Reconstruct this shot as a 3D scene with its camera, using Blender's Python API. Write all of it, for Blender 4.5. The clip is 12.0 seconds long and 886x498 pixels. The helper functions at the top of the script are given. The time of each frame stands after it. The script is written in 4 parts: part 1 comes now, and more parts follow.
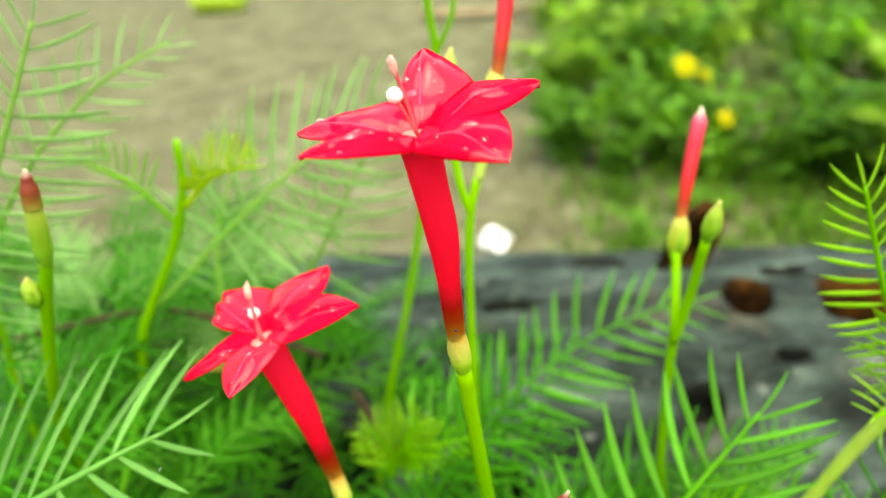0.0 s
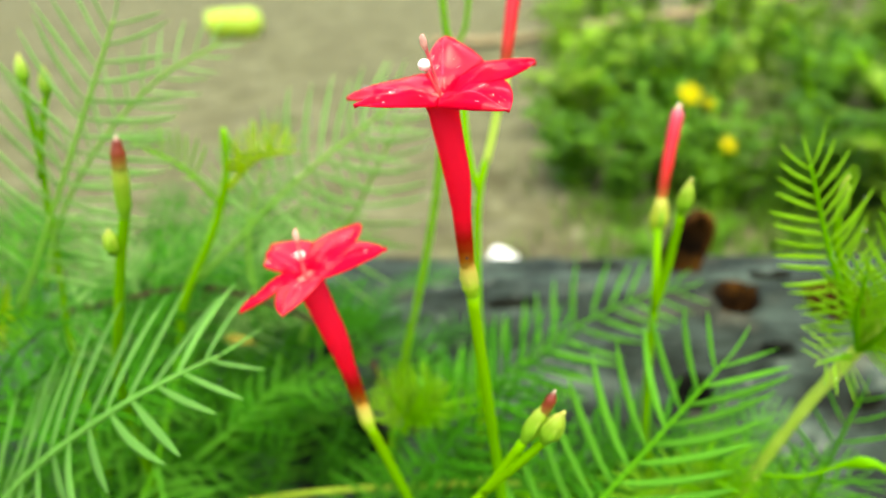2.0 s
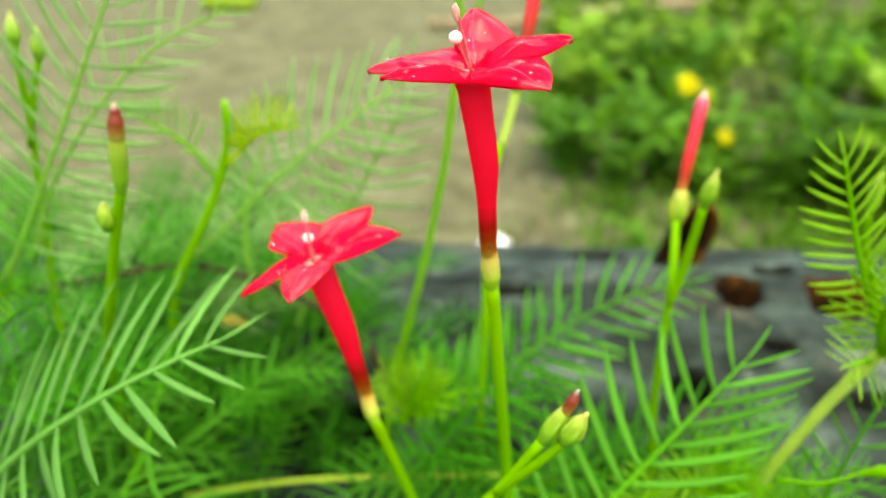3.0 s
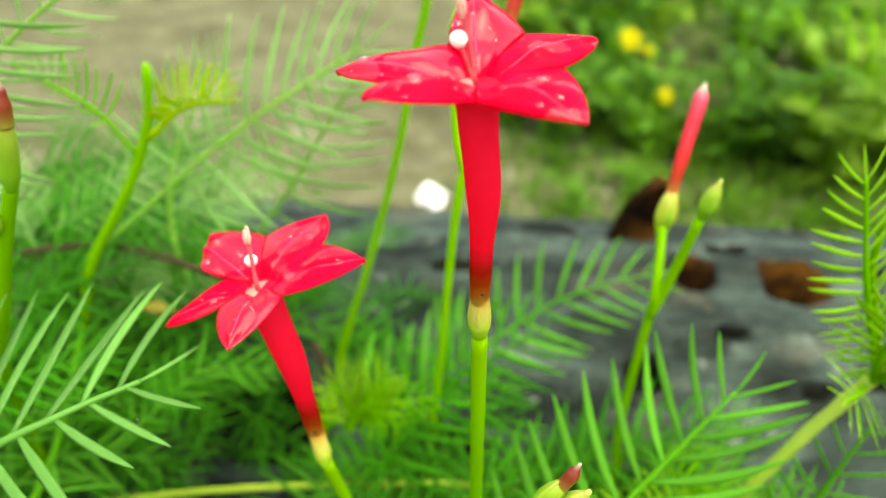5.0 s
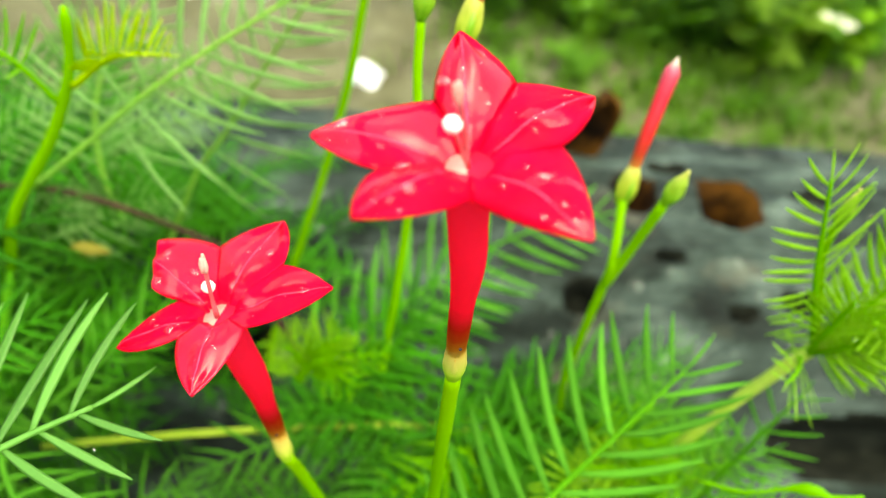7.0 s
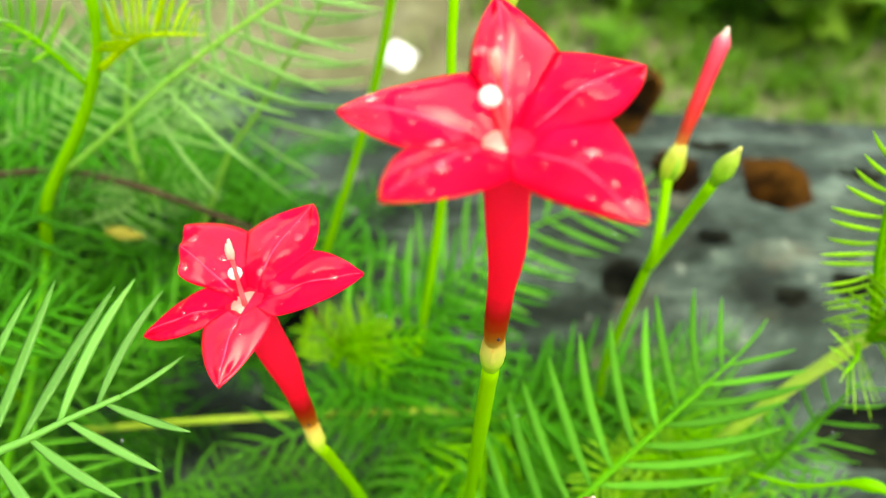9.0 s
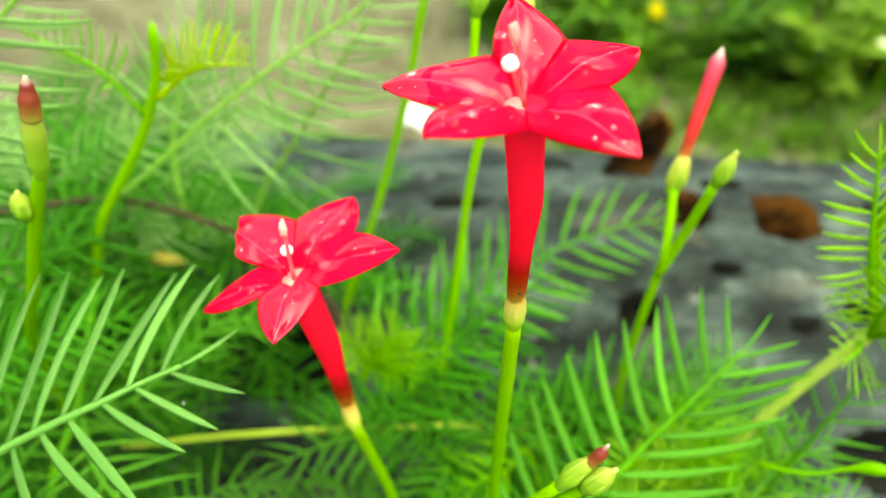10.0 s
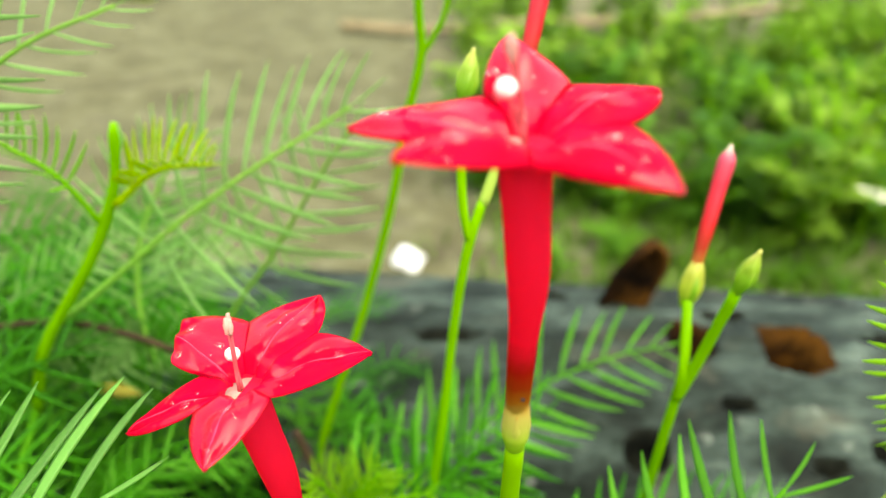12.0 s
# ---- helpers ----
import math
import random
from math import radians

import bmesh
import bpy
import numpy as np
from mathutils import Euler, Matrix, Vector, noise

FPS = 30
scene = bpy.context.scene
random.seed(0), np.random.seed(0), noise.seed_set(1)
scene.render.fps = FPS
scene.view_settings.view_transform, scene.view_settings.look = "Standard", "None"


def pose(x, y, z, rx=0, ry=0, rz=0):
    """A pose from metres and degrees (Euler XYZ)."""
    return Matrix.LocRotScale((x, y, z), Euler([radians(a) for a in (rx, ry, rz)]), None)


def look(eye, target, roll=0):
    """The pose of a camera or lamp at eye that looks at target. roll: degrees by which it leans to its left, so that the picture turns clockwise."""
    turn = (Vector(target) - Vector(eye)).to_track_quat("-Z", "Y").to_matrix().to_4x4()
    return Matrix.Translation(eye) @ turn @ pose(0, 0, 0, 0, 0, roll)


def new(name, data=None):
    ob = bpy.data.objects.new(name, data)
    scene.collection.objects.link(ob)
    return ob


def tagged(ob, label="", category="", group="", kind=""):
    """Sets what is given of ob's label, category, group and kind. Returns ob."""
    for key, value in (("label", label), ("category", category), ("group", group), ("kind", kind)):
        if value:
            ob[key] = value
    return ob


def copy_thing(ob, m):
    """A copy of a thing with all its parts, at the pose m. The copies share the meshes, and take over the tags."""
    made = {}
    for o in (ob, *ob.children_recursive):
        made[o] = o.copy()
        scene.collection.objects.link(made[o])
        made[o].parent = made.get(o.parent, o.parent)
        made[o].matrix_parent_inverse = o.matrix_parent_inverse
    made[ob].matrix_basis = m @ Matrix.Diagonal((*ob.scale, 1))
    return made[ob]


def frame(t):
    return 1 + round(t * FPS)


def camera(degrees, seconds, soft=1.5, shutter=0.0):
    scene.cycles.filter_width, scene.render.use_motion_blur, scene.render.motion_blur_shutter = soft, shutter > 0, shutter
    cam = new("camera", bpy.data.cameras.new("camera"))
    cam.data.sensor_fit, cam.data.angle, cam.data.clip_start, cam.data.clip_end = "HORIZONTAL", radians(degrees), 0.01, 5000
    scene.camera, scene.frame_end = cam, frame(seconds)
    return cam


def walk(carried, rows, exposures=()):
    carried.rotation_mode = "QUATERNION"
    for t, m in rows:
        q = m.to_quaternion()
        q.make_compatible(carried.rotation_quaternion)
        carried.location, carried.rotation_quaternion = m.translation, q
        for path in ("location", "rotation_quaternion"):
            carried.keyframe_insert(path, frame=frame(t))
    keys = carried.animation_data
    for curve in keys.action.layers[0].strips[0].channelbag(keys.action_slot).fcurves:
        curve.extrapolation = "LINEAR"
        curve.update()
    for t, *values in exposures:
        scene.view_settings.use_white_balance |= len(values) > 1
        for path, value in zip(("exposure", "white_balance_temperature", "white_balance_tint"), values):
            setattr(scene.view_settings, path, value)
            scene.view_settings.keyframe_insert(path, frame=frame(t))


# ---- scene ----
cam = camera(62.7, 12.0, soft=1.2)
PATH = [
    (0, (0.0216, 0.0101, 0.3145), (-0.1049, 1.7953, -0.5784), -3.61),
    (0.5, (0.0193, 0.0089, 0.3170), (-0.1015, 1.7936, -0.5777), -2.42),
    (1, (0.0201, 0.0025, 0.3155), (-0.1069, 1.7948, -0.5628), -2.91),
    (1.5, (0.0191, -0.0053, 0.3162), (-0.1035, 1.7912, -0.5540), -2.62),
    (2, (0.0216, -0.0161, 0.3133), (-0.1218, 1.8003, -0.5114), -2.76),
    (2.5, (0.0224, -0.0216, 0.3127), (-0.1313, 1.8012, -0.4957), -2.30),
    (2.7, (0.0202, -0.0171, 0.3114), (-0.1159, 1.7928, -0.5286), -1.14),
    (4.5, (0.0110, 0.0041, 0.3107), (-0.0401, 1.7797, -0.6085), 0.21),
    (5, (0.0089, 0.0143, 0.3127), (0.0898, 1.7440, -0.6882), 3.91),
    (5.5, (0.0004, 0.0245, 0.3138), (0.2133, 1.7104, -0.7409), 6.64),
    (6, (-0.0026, 0.0274, 0.3184), (0.2126, 1.6467, -0.8356), 6.95),
    (6.5, (0.0019, 0.0298, 0.3248), (0.2831, 1.5953, -0.8877), 8.21),
    (7, (0.0030, 0.0304, 0.3271), (0.2874, 1.5409, -0.9525), 9.14),
    (9, (0.0035, 0.0344, 0.3240), (0.1949, 1.5185, -1.0030), 6.67),
    (9.5, (0.0024, 0.0286, 0.3249), (0.1793, 1.5785, -0.9267), 5.93),
    (10, (0.0016, 0.0180, 0.3226), (0.1372, 1.6147, -0.8741), 4.60),
    (10.5, (0.0020, 0.0059, 0.3210), (0.0988, 1.6600, -0.7992), 3.23),
    (11, (0.0063, 0.0033, 0.3202), (0.0709, 1.7337, -0.6805), 2.25),
    (11.5, (0.0052, 0.0149, 0.3121), (0.1050, 1.8173, -0.5487), 3.14),
    (12, (0.0039, 0.0295, 0.3074), (0.1521, 1.8344, -0.5412), 4.41),
]
cam.data.dof.use_dof = True
cam.data.dof.focus_distance = 0.086
cam.data.dof.aperture_fstop = 17.0
walk(cam, [(t, look(eye, target, roll)) for t, eye, target, roll in PATH], exposures=[(0.0, 2.14, 7750, -6), (2.5, 2.03, 7700, -6), (5.0, 2.04, 7750, -6), (6.5, 2.11, 7800, -8), (9.5, 2.25, 7850, -8), (10.5, 2.21, 7850, -6), (11.5, 2.14, 7700, -4), (12.0, 2.02, 7700, -4)])

# ---- world and light: a bright overcast sky ----
SUN_ELEVATION, SUN_TURN = radians(78), radians(145)
world = bpy.data.worlds.new("sky")
scene.world = world
world.use_nodes = True
wn = world.node_tree.nodes
sky = wn.new("ShaderNodeTexSky")
sky.sky_type, sky.sun_disc = "NISHITA", False
sky.sun_elevation, sky.sun_rotation = SUN_ELEVATION, SUN_TURN
sky.air_density, sky.dust_density, sky.ozone_density = 1.0, 4.0, 1.0
wn["Background"].inputs["Strength"].default_value = 0.14
world.node_tree.links.new(sky.outputs["Color"], wn["Background"].inputs["Color"])
sun_data = bpy.data.lights.new("sun", "SUN")
sun_data.energy, sun_data.angle, sun_data.color = 1.6, radians(100), (1.0, 0.95, 0.86)
sun = new("sun", sun_data)
sun.matrix_world = look((0.30, -0.75, 2.0), (0, 0, 0))


# ---- materials ----
def mat_base(name):
    m = bpy.data.materials.new(name)
    m.use_nodes = True
    t = m.node_tree
    return m, t, t.nodes["Principled BSDF"], t.nodes["Material Output"]


def ramp(t, stops, factor):
    r = t.nodes.new("ShaderNodeValToRGB")
    while len(r.color_ramp.elements) < len(stops):
        r.color_ramp.elements.new(0.5)
    for e, (p, c) in zip(r.color_ramp.elements, stops):
        e.position, e.color = p, (*c, 1)
    t.links.new(factor, r.inputs["Fac"])
    return r.outputs["Color"]


def noise_tex(t, scale, detail=4, rough=0.55, coords="Object", stretch=None, distortion=0.0):
    c = t.nodes.new("ShaderNodeTexCoord")
    n = t.nodes.new("ShaderNodeTexNoise")
    n.inputs["Scale"].default_value = scale
    n.inputs["Detail"].default_value = detail
    n.inputs["Roughness"].default_value = rough
    n.inputs["Distortion"].default_value = distortion
    out = c.outputs[coords]
    if stretch:
        mp = t.nodes.new("ShaderNodeMapping")
        mp.inputs["Scale"].default_value = stretch
        t.links.new(out, mp.inputs["Vector"])
        out = mp.outputs["Vector"]
    t.links.new(out, n.inputs["Vector"])
    return n.outputs["Fac"]


def mix(t, a, b, factor, mode="MIX"):
    m = t.nodes.new("ShaderNodeMix")
    m.data_type, m.blend_type = "RGBA", mode
    for socket, v in ((m.inputs["Factor"], factor), (m.inputs["A"], a), (m.inputs["B"], b)):
        if isinstance(v, (int, float)):
            socket.default_value = v
        elif isinstance(v, tuple):
            socket.default_value = (*v, 1)
        else:
            t.links.new(v, socket)
    return m.outputs["Result"]


def bump(t, p, height, strength, distance):
    b = t.nodes.new("ShaderNodeBump")
    b.inputs["Strength"].default_value, b.inputs["Distance"].default_value = strength, distance
    t.links.new(height, b.inputs["Height"])
    t.links.new(b.outputs["Normal"], p.inputs["Normal"])
    return b


def leafy(name, dark, light, through_colour, share=0.35, rough=0.45, scale=60.0, gloss=0.06):
    """Thin plant tissue: a glossy skin over a part that lets light through."""
    m, t, p, out = mat_base(name)
    info = t.nodes.new("ShaderNodeObjectInfo")
    c = ramp(t, [(0.3, dark), (0.7, light)], noise_tex(t, scale, 3))
    c = mix(t, c, light, info.outputs["Random"])
    hsv = t.nodes.new("ShaderNodeHueSaturation")
    rnd = t.nodes.new("ShaderNodeMapRange")
    rnd.inputs["To Min"].default_value, rnd.inputs["To Max"].default_value = 0.8, 1.2
    t.links.new(info.outputs["Random"], rnd.inputs["Value"])
    t.links.new(rnd.outputs["Result"], hsv.inputs["Value"])
    t.links.new(c, hsv.inputs["Color"])
    t.links.new(hsv.outputs["Color"], p.inputs["Base Color"])
    p.inputs["Roughness"].default_value = rough
    p.inputs["Specular IOR Level"].default_value = gloss
    tr = t.nodes.new("ShaderNodeBsdfTranslucent")
    tr.inputs["Color"].default_value = (*through_colour, 1)
    mx = t.nodes.new("ShaderNodeMixShader")
    mx.inputs["Fac"].default_value = share
    t.links.new(p.outputs["BSDF"], mx.inputs[1])
    t.links.new(tr.outputs["BSDF"], mx.inputs[2])
    t.links.new(mx.outputs["Shader"], out.inputs["Surface"])
    bump(t, p, noise_tex(t, 900, -1), 0.15, 0.0004)
    return m


LEAF = leafy("leaf_green", (0.041, 0.152, 0.010), (0.080, 0.258, 0.019), (0.130, 0.415, 0.014), share=0.38)
# darker copy of the leaf green: shade within the leaf mass, put into the colour
LEAF_SHADED = leafy("leaf_green_shaded", (0.010, 0.068, 0.002), (0.030, 0.150, 0.004), (0.050, 0.24, 0.004), share=0.14)
LEAF_LIME = leafy("leaf_green_lime", (0.072, 0.250, 0.003), (0.118, 0.318, 0.004), (0.165, 0.45, 0.004), share=0.35)
LEAF_BRIGHT = leafy("leaf_green_bright", (0.140, 0.315, 0.010), (0.200, 0.390, 0.018), (0.29, 0.57, 0.018), share=0.42)
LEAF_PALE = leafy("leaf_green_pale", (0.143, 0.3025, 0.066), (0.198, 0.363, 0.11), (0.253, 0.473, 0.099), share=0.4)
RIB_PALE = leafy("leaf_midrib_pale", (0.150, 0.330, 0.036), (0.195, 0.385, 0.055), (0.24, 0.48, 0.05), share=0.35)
LEAF_SOFT = leafy("leaf_green_soft", (0.056, 0.160, 0.022), (0.098, 0.248, 0.040), (0.138, 0.38, 0.030), share=0.36, rough=0.45, gloss=0.3)
RIB = leafy("leaf_midrib", (0.050, 0.205, 0.005), (0.080, 0.270, 0.008), (0.14, 0.43, 0.008), share=0.35)
YOUNG = leafy("leaf_young", (0.250, 0.38, 0.005), (0.325, 0.445, 0.009), (0.46, 0.63, 0.009), share=0.5)
STEM = leafy("stem_green", (0.130, 0.345, 0.003), (0.190, 0.425, 0.006), (0.24, 0.52, 0.006), share=0.3)
STEM_PALE = leafy("stem_pale", (0.205, 0.350, 0.016), (0.340, 0.450, 0.080), (0.27, 0.42, 0.035), share=0.2, scale=140)
WEED = leafy("weed_leaf", (0.050, 0.140, 0.012), (0.092, 0.215, 0.020), (0.170, 0.38, 0.022), share=0.45, scale=12)
# paler weed green; on the far weeds it also paints in bright haze
WEED_LIGHT = leafy("weed_leaf_light", (0.125, 0.245, 0.016), (0.195, 0.325, 0.032), (0.28, 0.46, 0.035), share=0.45, scale=12)
GRASS = leafy("grass_blade", (0.048, 0.120, 0.008), (0.085, 0.185, 0.014), (0.13, 0.25, 0.020), scale=8)
YELLOW = leafy("yellow_petal", (0.451, 0.385, 0.0055), (0.484, 0.44, 0.011), (0.4675, 0.429, 0.011), rough=0.5)
RUNNER = leafy("stem_runner", (0.143, 0.253, 0.011), (0.231, 0.319, 0.033), (0.22, 0.33, 0.0275), share=0.15, scale=140)
DRY = leafy("dry_leaf", (0.13, 0.12, 0.014), (0.18, 0.16, 0.024), (0.16, 0.15, 0.03), share=0.2)


def petal_material(name, dry):
    """Thin red petal under a patchy film of water; dry: how much of it is bare."""
    m, t, p, out = mat_base(name)
    c = ramp(t, [(0.3, (0.60, 0.0006, 0.032)), (0.75, (0.74, 0.0012, 0.056))], noise_tex(t, 220, 3))
    veins = noise_tex(t, 500, 2, stretch=(1, 1, 0.3))
    c = mix(t, c, (0.72, 0.008, 0.055), ramp(t, [(0.55, (0, 0, 0)), (0.8, (0.4, 0.4, 0.4))], veins))
    t.links.new(c, p.inputs["Base Color"])
    film = noise_tex(t, 130, 4, 0.5, distortion=1.2)
    t.links.new(ramp(t, [(dry, (0.0,) * 3), (dry + 0.012, (1.0,) * 3)], film), p.inputs["Coat Weight"])
    p.inputs["Coat Roughness"].default_value = 0.04
    p.inputs["Coat IOR"].default_value = 1.6
    p.inputs["Roughness"].default_value = 0.38
    p.inputs["Specular IOR Level"].default_value = 0.03
    tr = t.nodes.new("ShaderNodeBsdfTranslucent")
    tr.inputs["Color"].default_value = (0.80, 0.001, 0.040, 1)
    mx = t.nodes.new("ShaderNodeMixShader")
    mx.inputs["Fac"].default_value = 0.55
    t.links.new(p.outputs["BSDF"], mx.inputs[1])
    t.links.new(tr.outputs["BSDF"], mx.inputs[2])
    t.links.new(mx.outputs["Shader"], out.inputs["Surface"])
    bump(t, p, noise_tex(t, 260, 3, distortion=0.4), 0.3, 0.0010)
    return m


PETAL_WET, PETAL_DAMP, PETAL_DRY = petal_material("petal_red_wet", 0.445), petal_material("petal_red_damp", 0.495), petal_material("petal_red_dry", 0.55)


def along_material(name, stops, rough=0.4, share=0.12, gloss=0.5):
    """Tissue that changes colour along the part's own height."""
    m, t, p, out = mat_base(name)
    tc = t.nodes.new("ShaderNodeTexCoord")
    sep = t.nodes.new("ShaderNodeSeparateXYZ")
    t.links.new(tc.outputs["Generated"], sep.inputs[0])
    add = t.nodes.new("ShaderNodeMath")
    add.operation = "MULTIPLY_ADD"
    add.inputs[1].default_value = 0.06
    t.links.new(noise_tex(t, 700, 3), add.inputs[0])
    t.links.new(sep.outputs["Z"], add.inputs[2])
    c = ramp(t, stops, add.outputs[0])
    t.links.new(c, p.inputs["Base Color"])
    p.inputs["Roughness"].default_value = rough
    p.inputs["Specular IOR Level"].default_value = gloss
    tr = t.nodes.new("ShaderNodeBsdfTranslucent")
    t.links.new(c, tr.inputs["Color"])
    mx = t.nodes.new("ShaderNodeMixShader")
    mx.inputs["Fac"].default_value = share
    t.links.new(p.outputs["BSDF"], mx.inputs[1])
    t.links.new(tr.outputs["BSDF"], mx.inputs[2])
    t.links.new(mx.outputs["Shader"], out.inputs["Surface"])
    bump(t, p, noise_tex(t, 600, -1), 0.1, 0.0004)
    return m


TUBE = along_material("tube_red", [(0.0, (0.363, 0.297, 0.055)), (0.15, (0.42, 0.30, 0.05)), (0.19, (0.40, 0.16, 0.014)), (0.24, (0.33, 0.05, 0.006)),
                                   (0.31, (0.36, 0.012, 0.005)), (0.42, (0.80, 0.007, 0.042)), (1.0, (0.93, 0.018, 0.090))], share=0.65, rough=0.5, gloss=0.06)
CALYX = along_material("calyx_cream", [(0.0, (0.185, 0.390, 0.006)), (0.28, (0.250, 0.400, 0.014)), (0.55, (0.390, 0.400, 0.060)), (0.80, (0.430, 0.350, 0.070)), (0.93, (0.430, 0.250, 0.035)), (1.0, (0.410, 0.170, 0.016))])
# stalk green darkens downwards, painting in shade from the leaves around it
STALK_SHADED = along_material("flower_stalk_shaded", [(0.0, (0.080, 0.260, 0.003)), (0.55, (0.105, 0.310, 0.003)), (0.85, (0.150, 0.370, 0.004)), (1.0, (0.190, 0.395, 0.006))], share=0.25, gloss=0.1)
CALYX_GREEN = along_material("calyx_green", [(0.0, (0.176, 0.319, 0.0066)), (0.5, (0.3025, 0.374, 0.0275)), (0.9, (0.385, 0.363, 0.066)), (1.0, (0.374, 0.2475, 0.0385))])
BUD_RED = along_material("bud_red", [(0.0, (0.363, 0.231, 0.033)), (0.14, (0.341, 0.11, 0.0165)), (0.26, (0.33, 0.022, 0.0077)), (0.45, (0.52, 0.006, 0.012)), (0.75, (0.54, 0.010, 0.035)),
                                     (0.96, (0.4125, 0.044, 0.088)), (1.0, (0.44, 0.33, 0.275))])
BUD_TIP = along_material("bud_tip_maroon", [(0.0, (0.231, 0.253, 0.0275)), (0.25, (0.209, 0.11, 0.0165)), (0.5, (0.176, 0.0275, 0.00825)), (0.85, (0.143, 0.01375, 0.00825)), (1.0, (0.385, 0.3025, 0.22))])
POD = along_material("bud_green", [(0.0, (0.11, 0.28, 0.006)), (0.45, (0.17, 0.335, 0.013)), (0.8, (0.26, 0.37, 0.033)), (1.0, (0.36, 0.36, 0.07))])
SEPAL = along_material("sepal_green", [(0.0, (0.09, 0.26, 0.005)), (0.6, (0.16, 0.33, 0.012)), (1.0, (0.29, 0.37, 0.05))])


def plain(name, dark, light, rough, scale, relief=0.2, distance=0.001, sheen=0.4):
    m, t, p, out = mat_base(name)
    p.inputs["Specular IOR Level"].default_value = sheen
    t.links.new(ramp(t, [(0.3, dark), (0.7, light)], noise_tex(t, scale, 5)), p.inputs["Base Color"])
    p.inputs["Roughness"].default_value = rough
    bump(t, p, noise_tex(t, scale * 4, 4), relief, distance)
    return m


def rotten(name):
    """Crumbling wood: rusty brown between nearly black."""
    m, t, p, out = mat_base(name)
    big = noise_tex(t, 48, 5, 0.6, distortion=0.5)
    c = ramp(t, [(0.36, (0.0012, 0.0008, 0.0005)), (0.46, (0.014, 0.0056, 0.0011)), (0.60, (0.062, 0.025, 0.0036))], big)
    c = mix(t, c, (0.004, 0.002, 0.0008), ramp(t, [(0.5, (0, 0, 0)), (0.7, (0.6,) * 3)], noise_tex(t, 260, 4)))
    t.links.new(c, p.inputs["Base Color"])
    p.inputs["Roughness"].default_value = 0.9
    p.inputs["Specular IOR Level"].default_value = 0.05
    bump(t, p, noise_tex(t, 130, 5), 0.6, 0.003)
    return m


STAMEN = plain("stamen_pink", (0.451, 0.198, 0.176), (0.484, 0.286, 0.242), 0.45, 500)
FILAMENT = plain("filament_red", (0.38, 0.03, 0.045), (0.50, 0.09, 0.11), 0.4, 500)
VEIN = plain("petal_vein", (0.64, 0.008, 0.052), (0.72, 0.03, 0.09), 0.45, 700, sheen=0.15)
FLAKE = rotten("rusty_flake")
STIGMA = plain("stigma_white", (0.82, 0.80, 0.76), (0.92, 0.90, 0.88), 0.6, 2500, relief=0.6)
SPECK = plain("speck_dark", (0.011, 0.0055, 0.0055), (0.0275, 0.011, 0.011), 0.6, 900)
ROT = rotten("rotten_wood")
TWIG = plain("twig_brown", (0.01925, 0.0121, 0.00605), (0.04675, 0.0275, 0.0154), 0.8, 200, sheen=0.1)
CANE = plain("dry_cane", (0.150, 0.112, 0.055), (0.235, 0.180, 0.098), 0.7, 14)
SCRAP = plain("white_scrap", (0.58, 0.59, 0.63), (0.80, 0.80, 0.82), 0.35, 30)
LIME = plain("lime_plastic", (0.231, 0.341, 0.0165), (0.286, 0.396, 0.033), 0.35, 9, relief=0.05)
PALE = plain("pale_petal", (0.53, 0.57, 0.38), (0.60, 0.62, 0.46), 0.6, 40)


def drop_material():
    m, t, p, out = mat_base("water")
    t.nodes.remove(p)
    clear, gloss = t.nodes.new("ShaderNodeBsdfTransparent"), t.nodes.new("ShaderNodeBsdfGlossy")
    clear.inputs["Color"].default_value = (0.97, 0.97, 0.97, 1)
    gloss.inputs["Roughness"].default_value = 0.05
    mx = t.nodes.new("ShaderNodeMixShader")
    mx.inputs["Fac"].default_value = 0.07
    t.links.new(clear.outputs["BSDF"], mx.inputs[1])
    t.links.new(gloss.outputs["BSDF"], mx.inputs[2])
    t.links.new(mx.outputs["Shader"], out.inputs["Surface"])
    return m


WATER = drop_material()


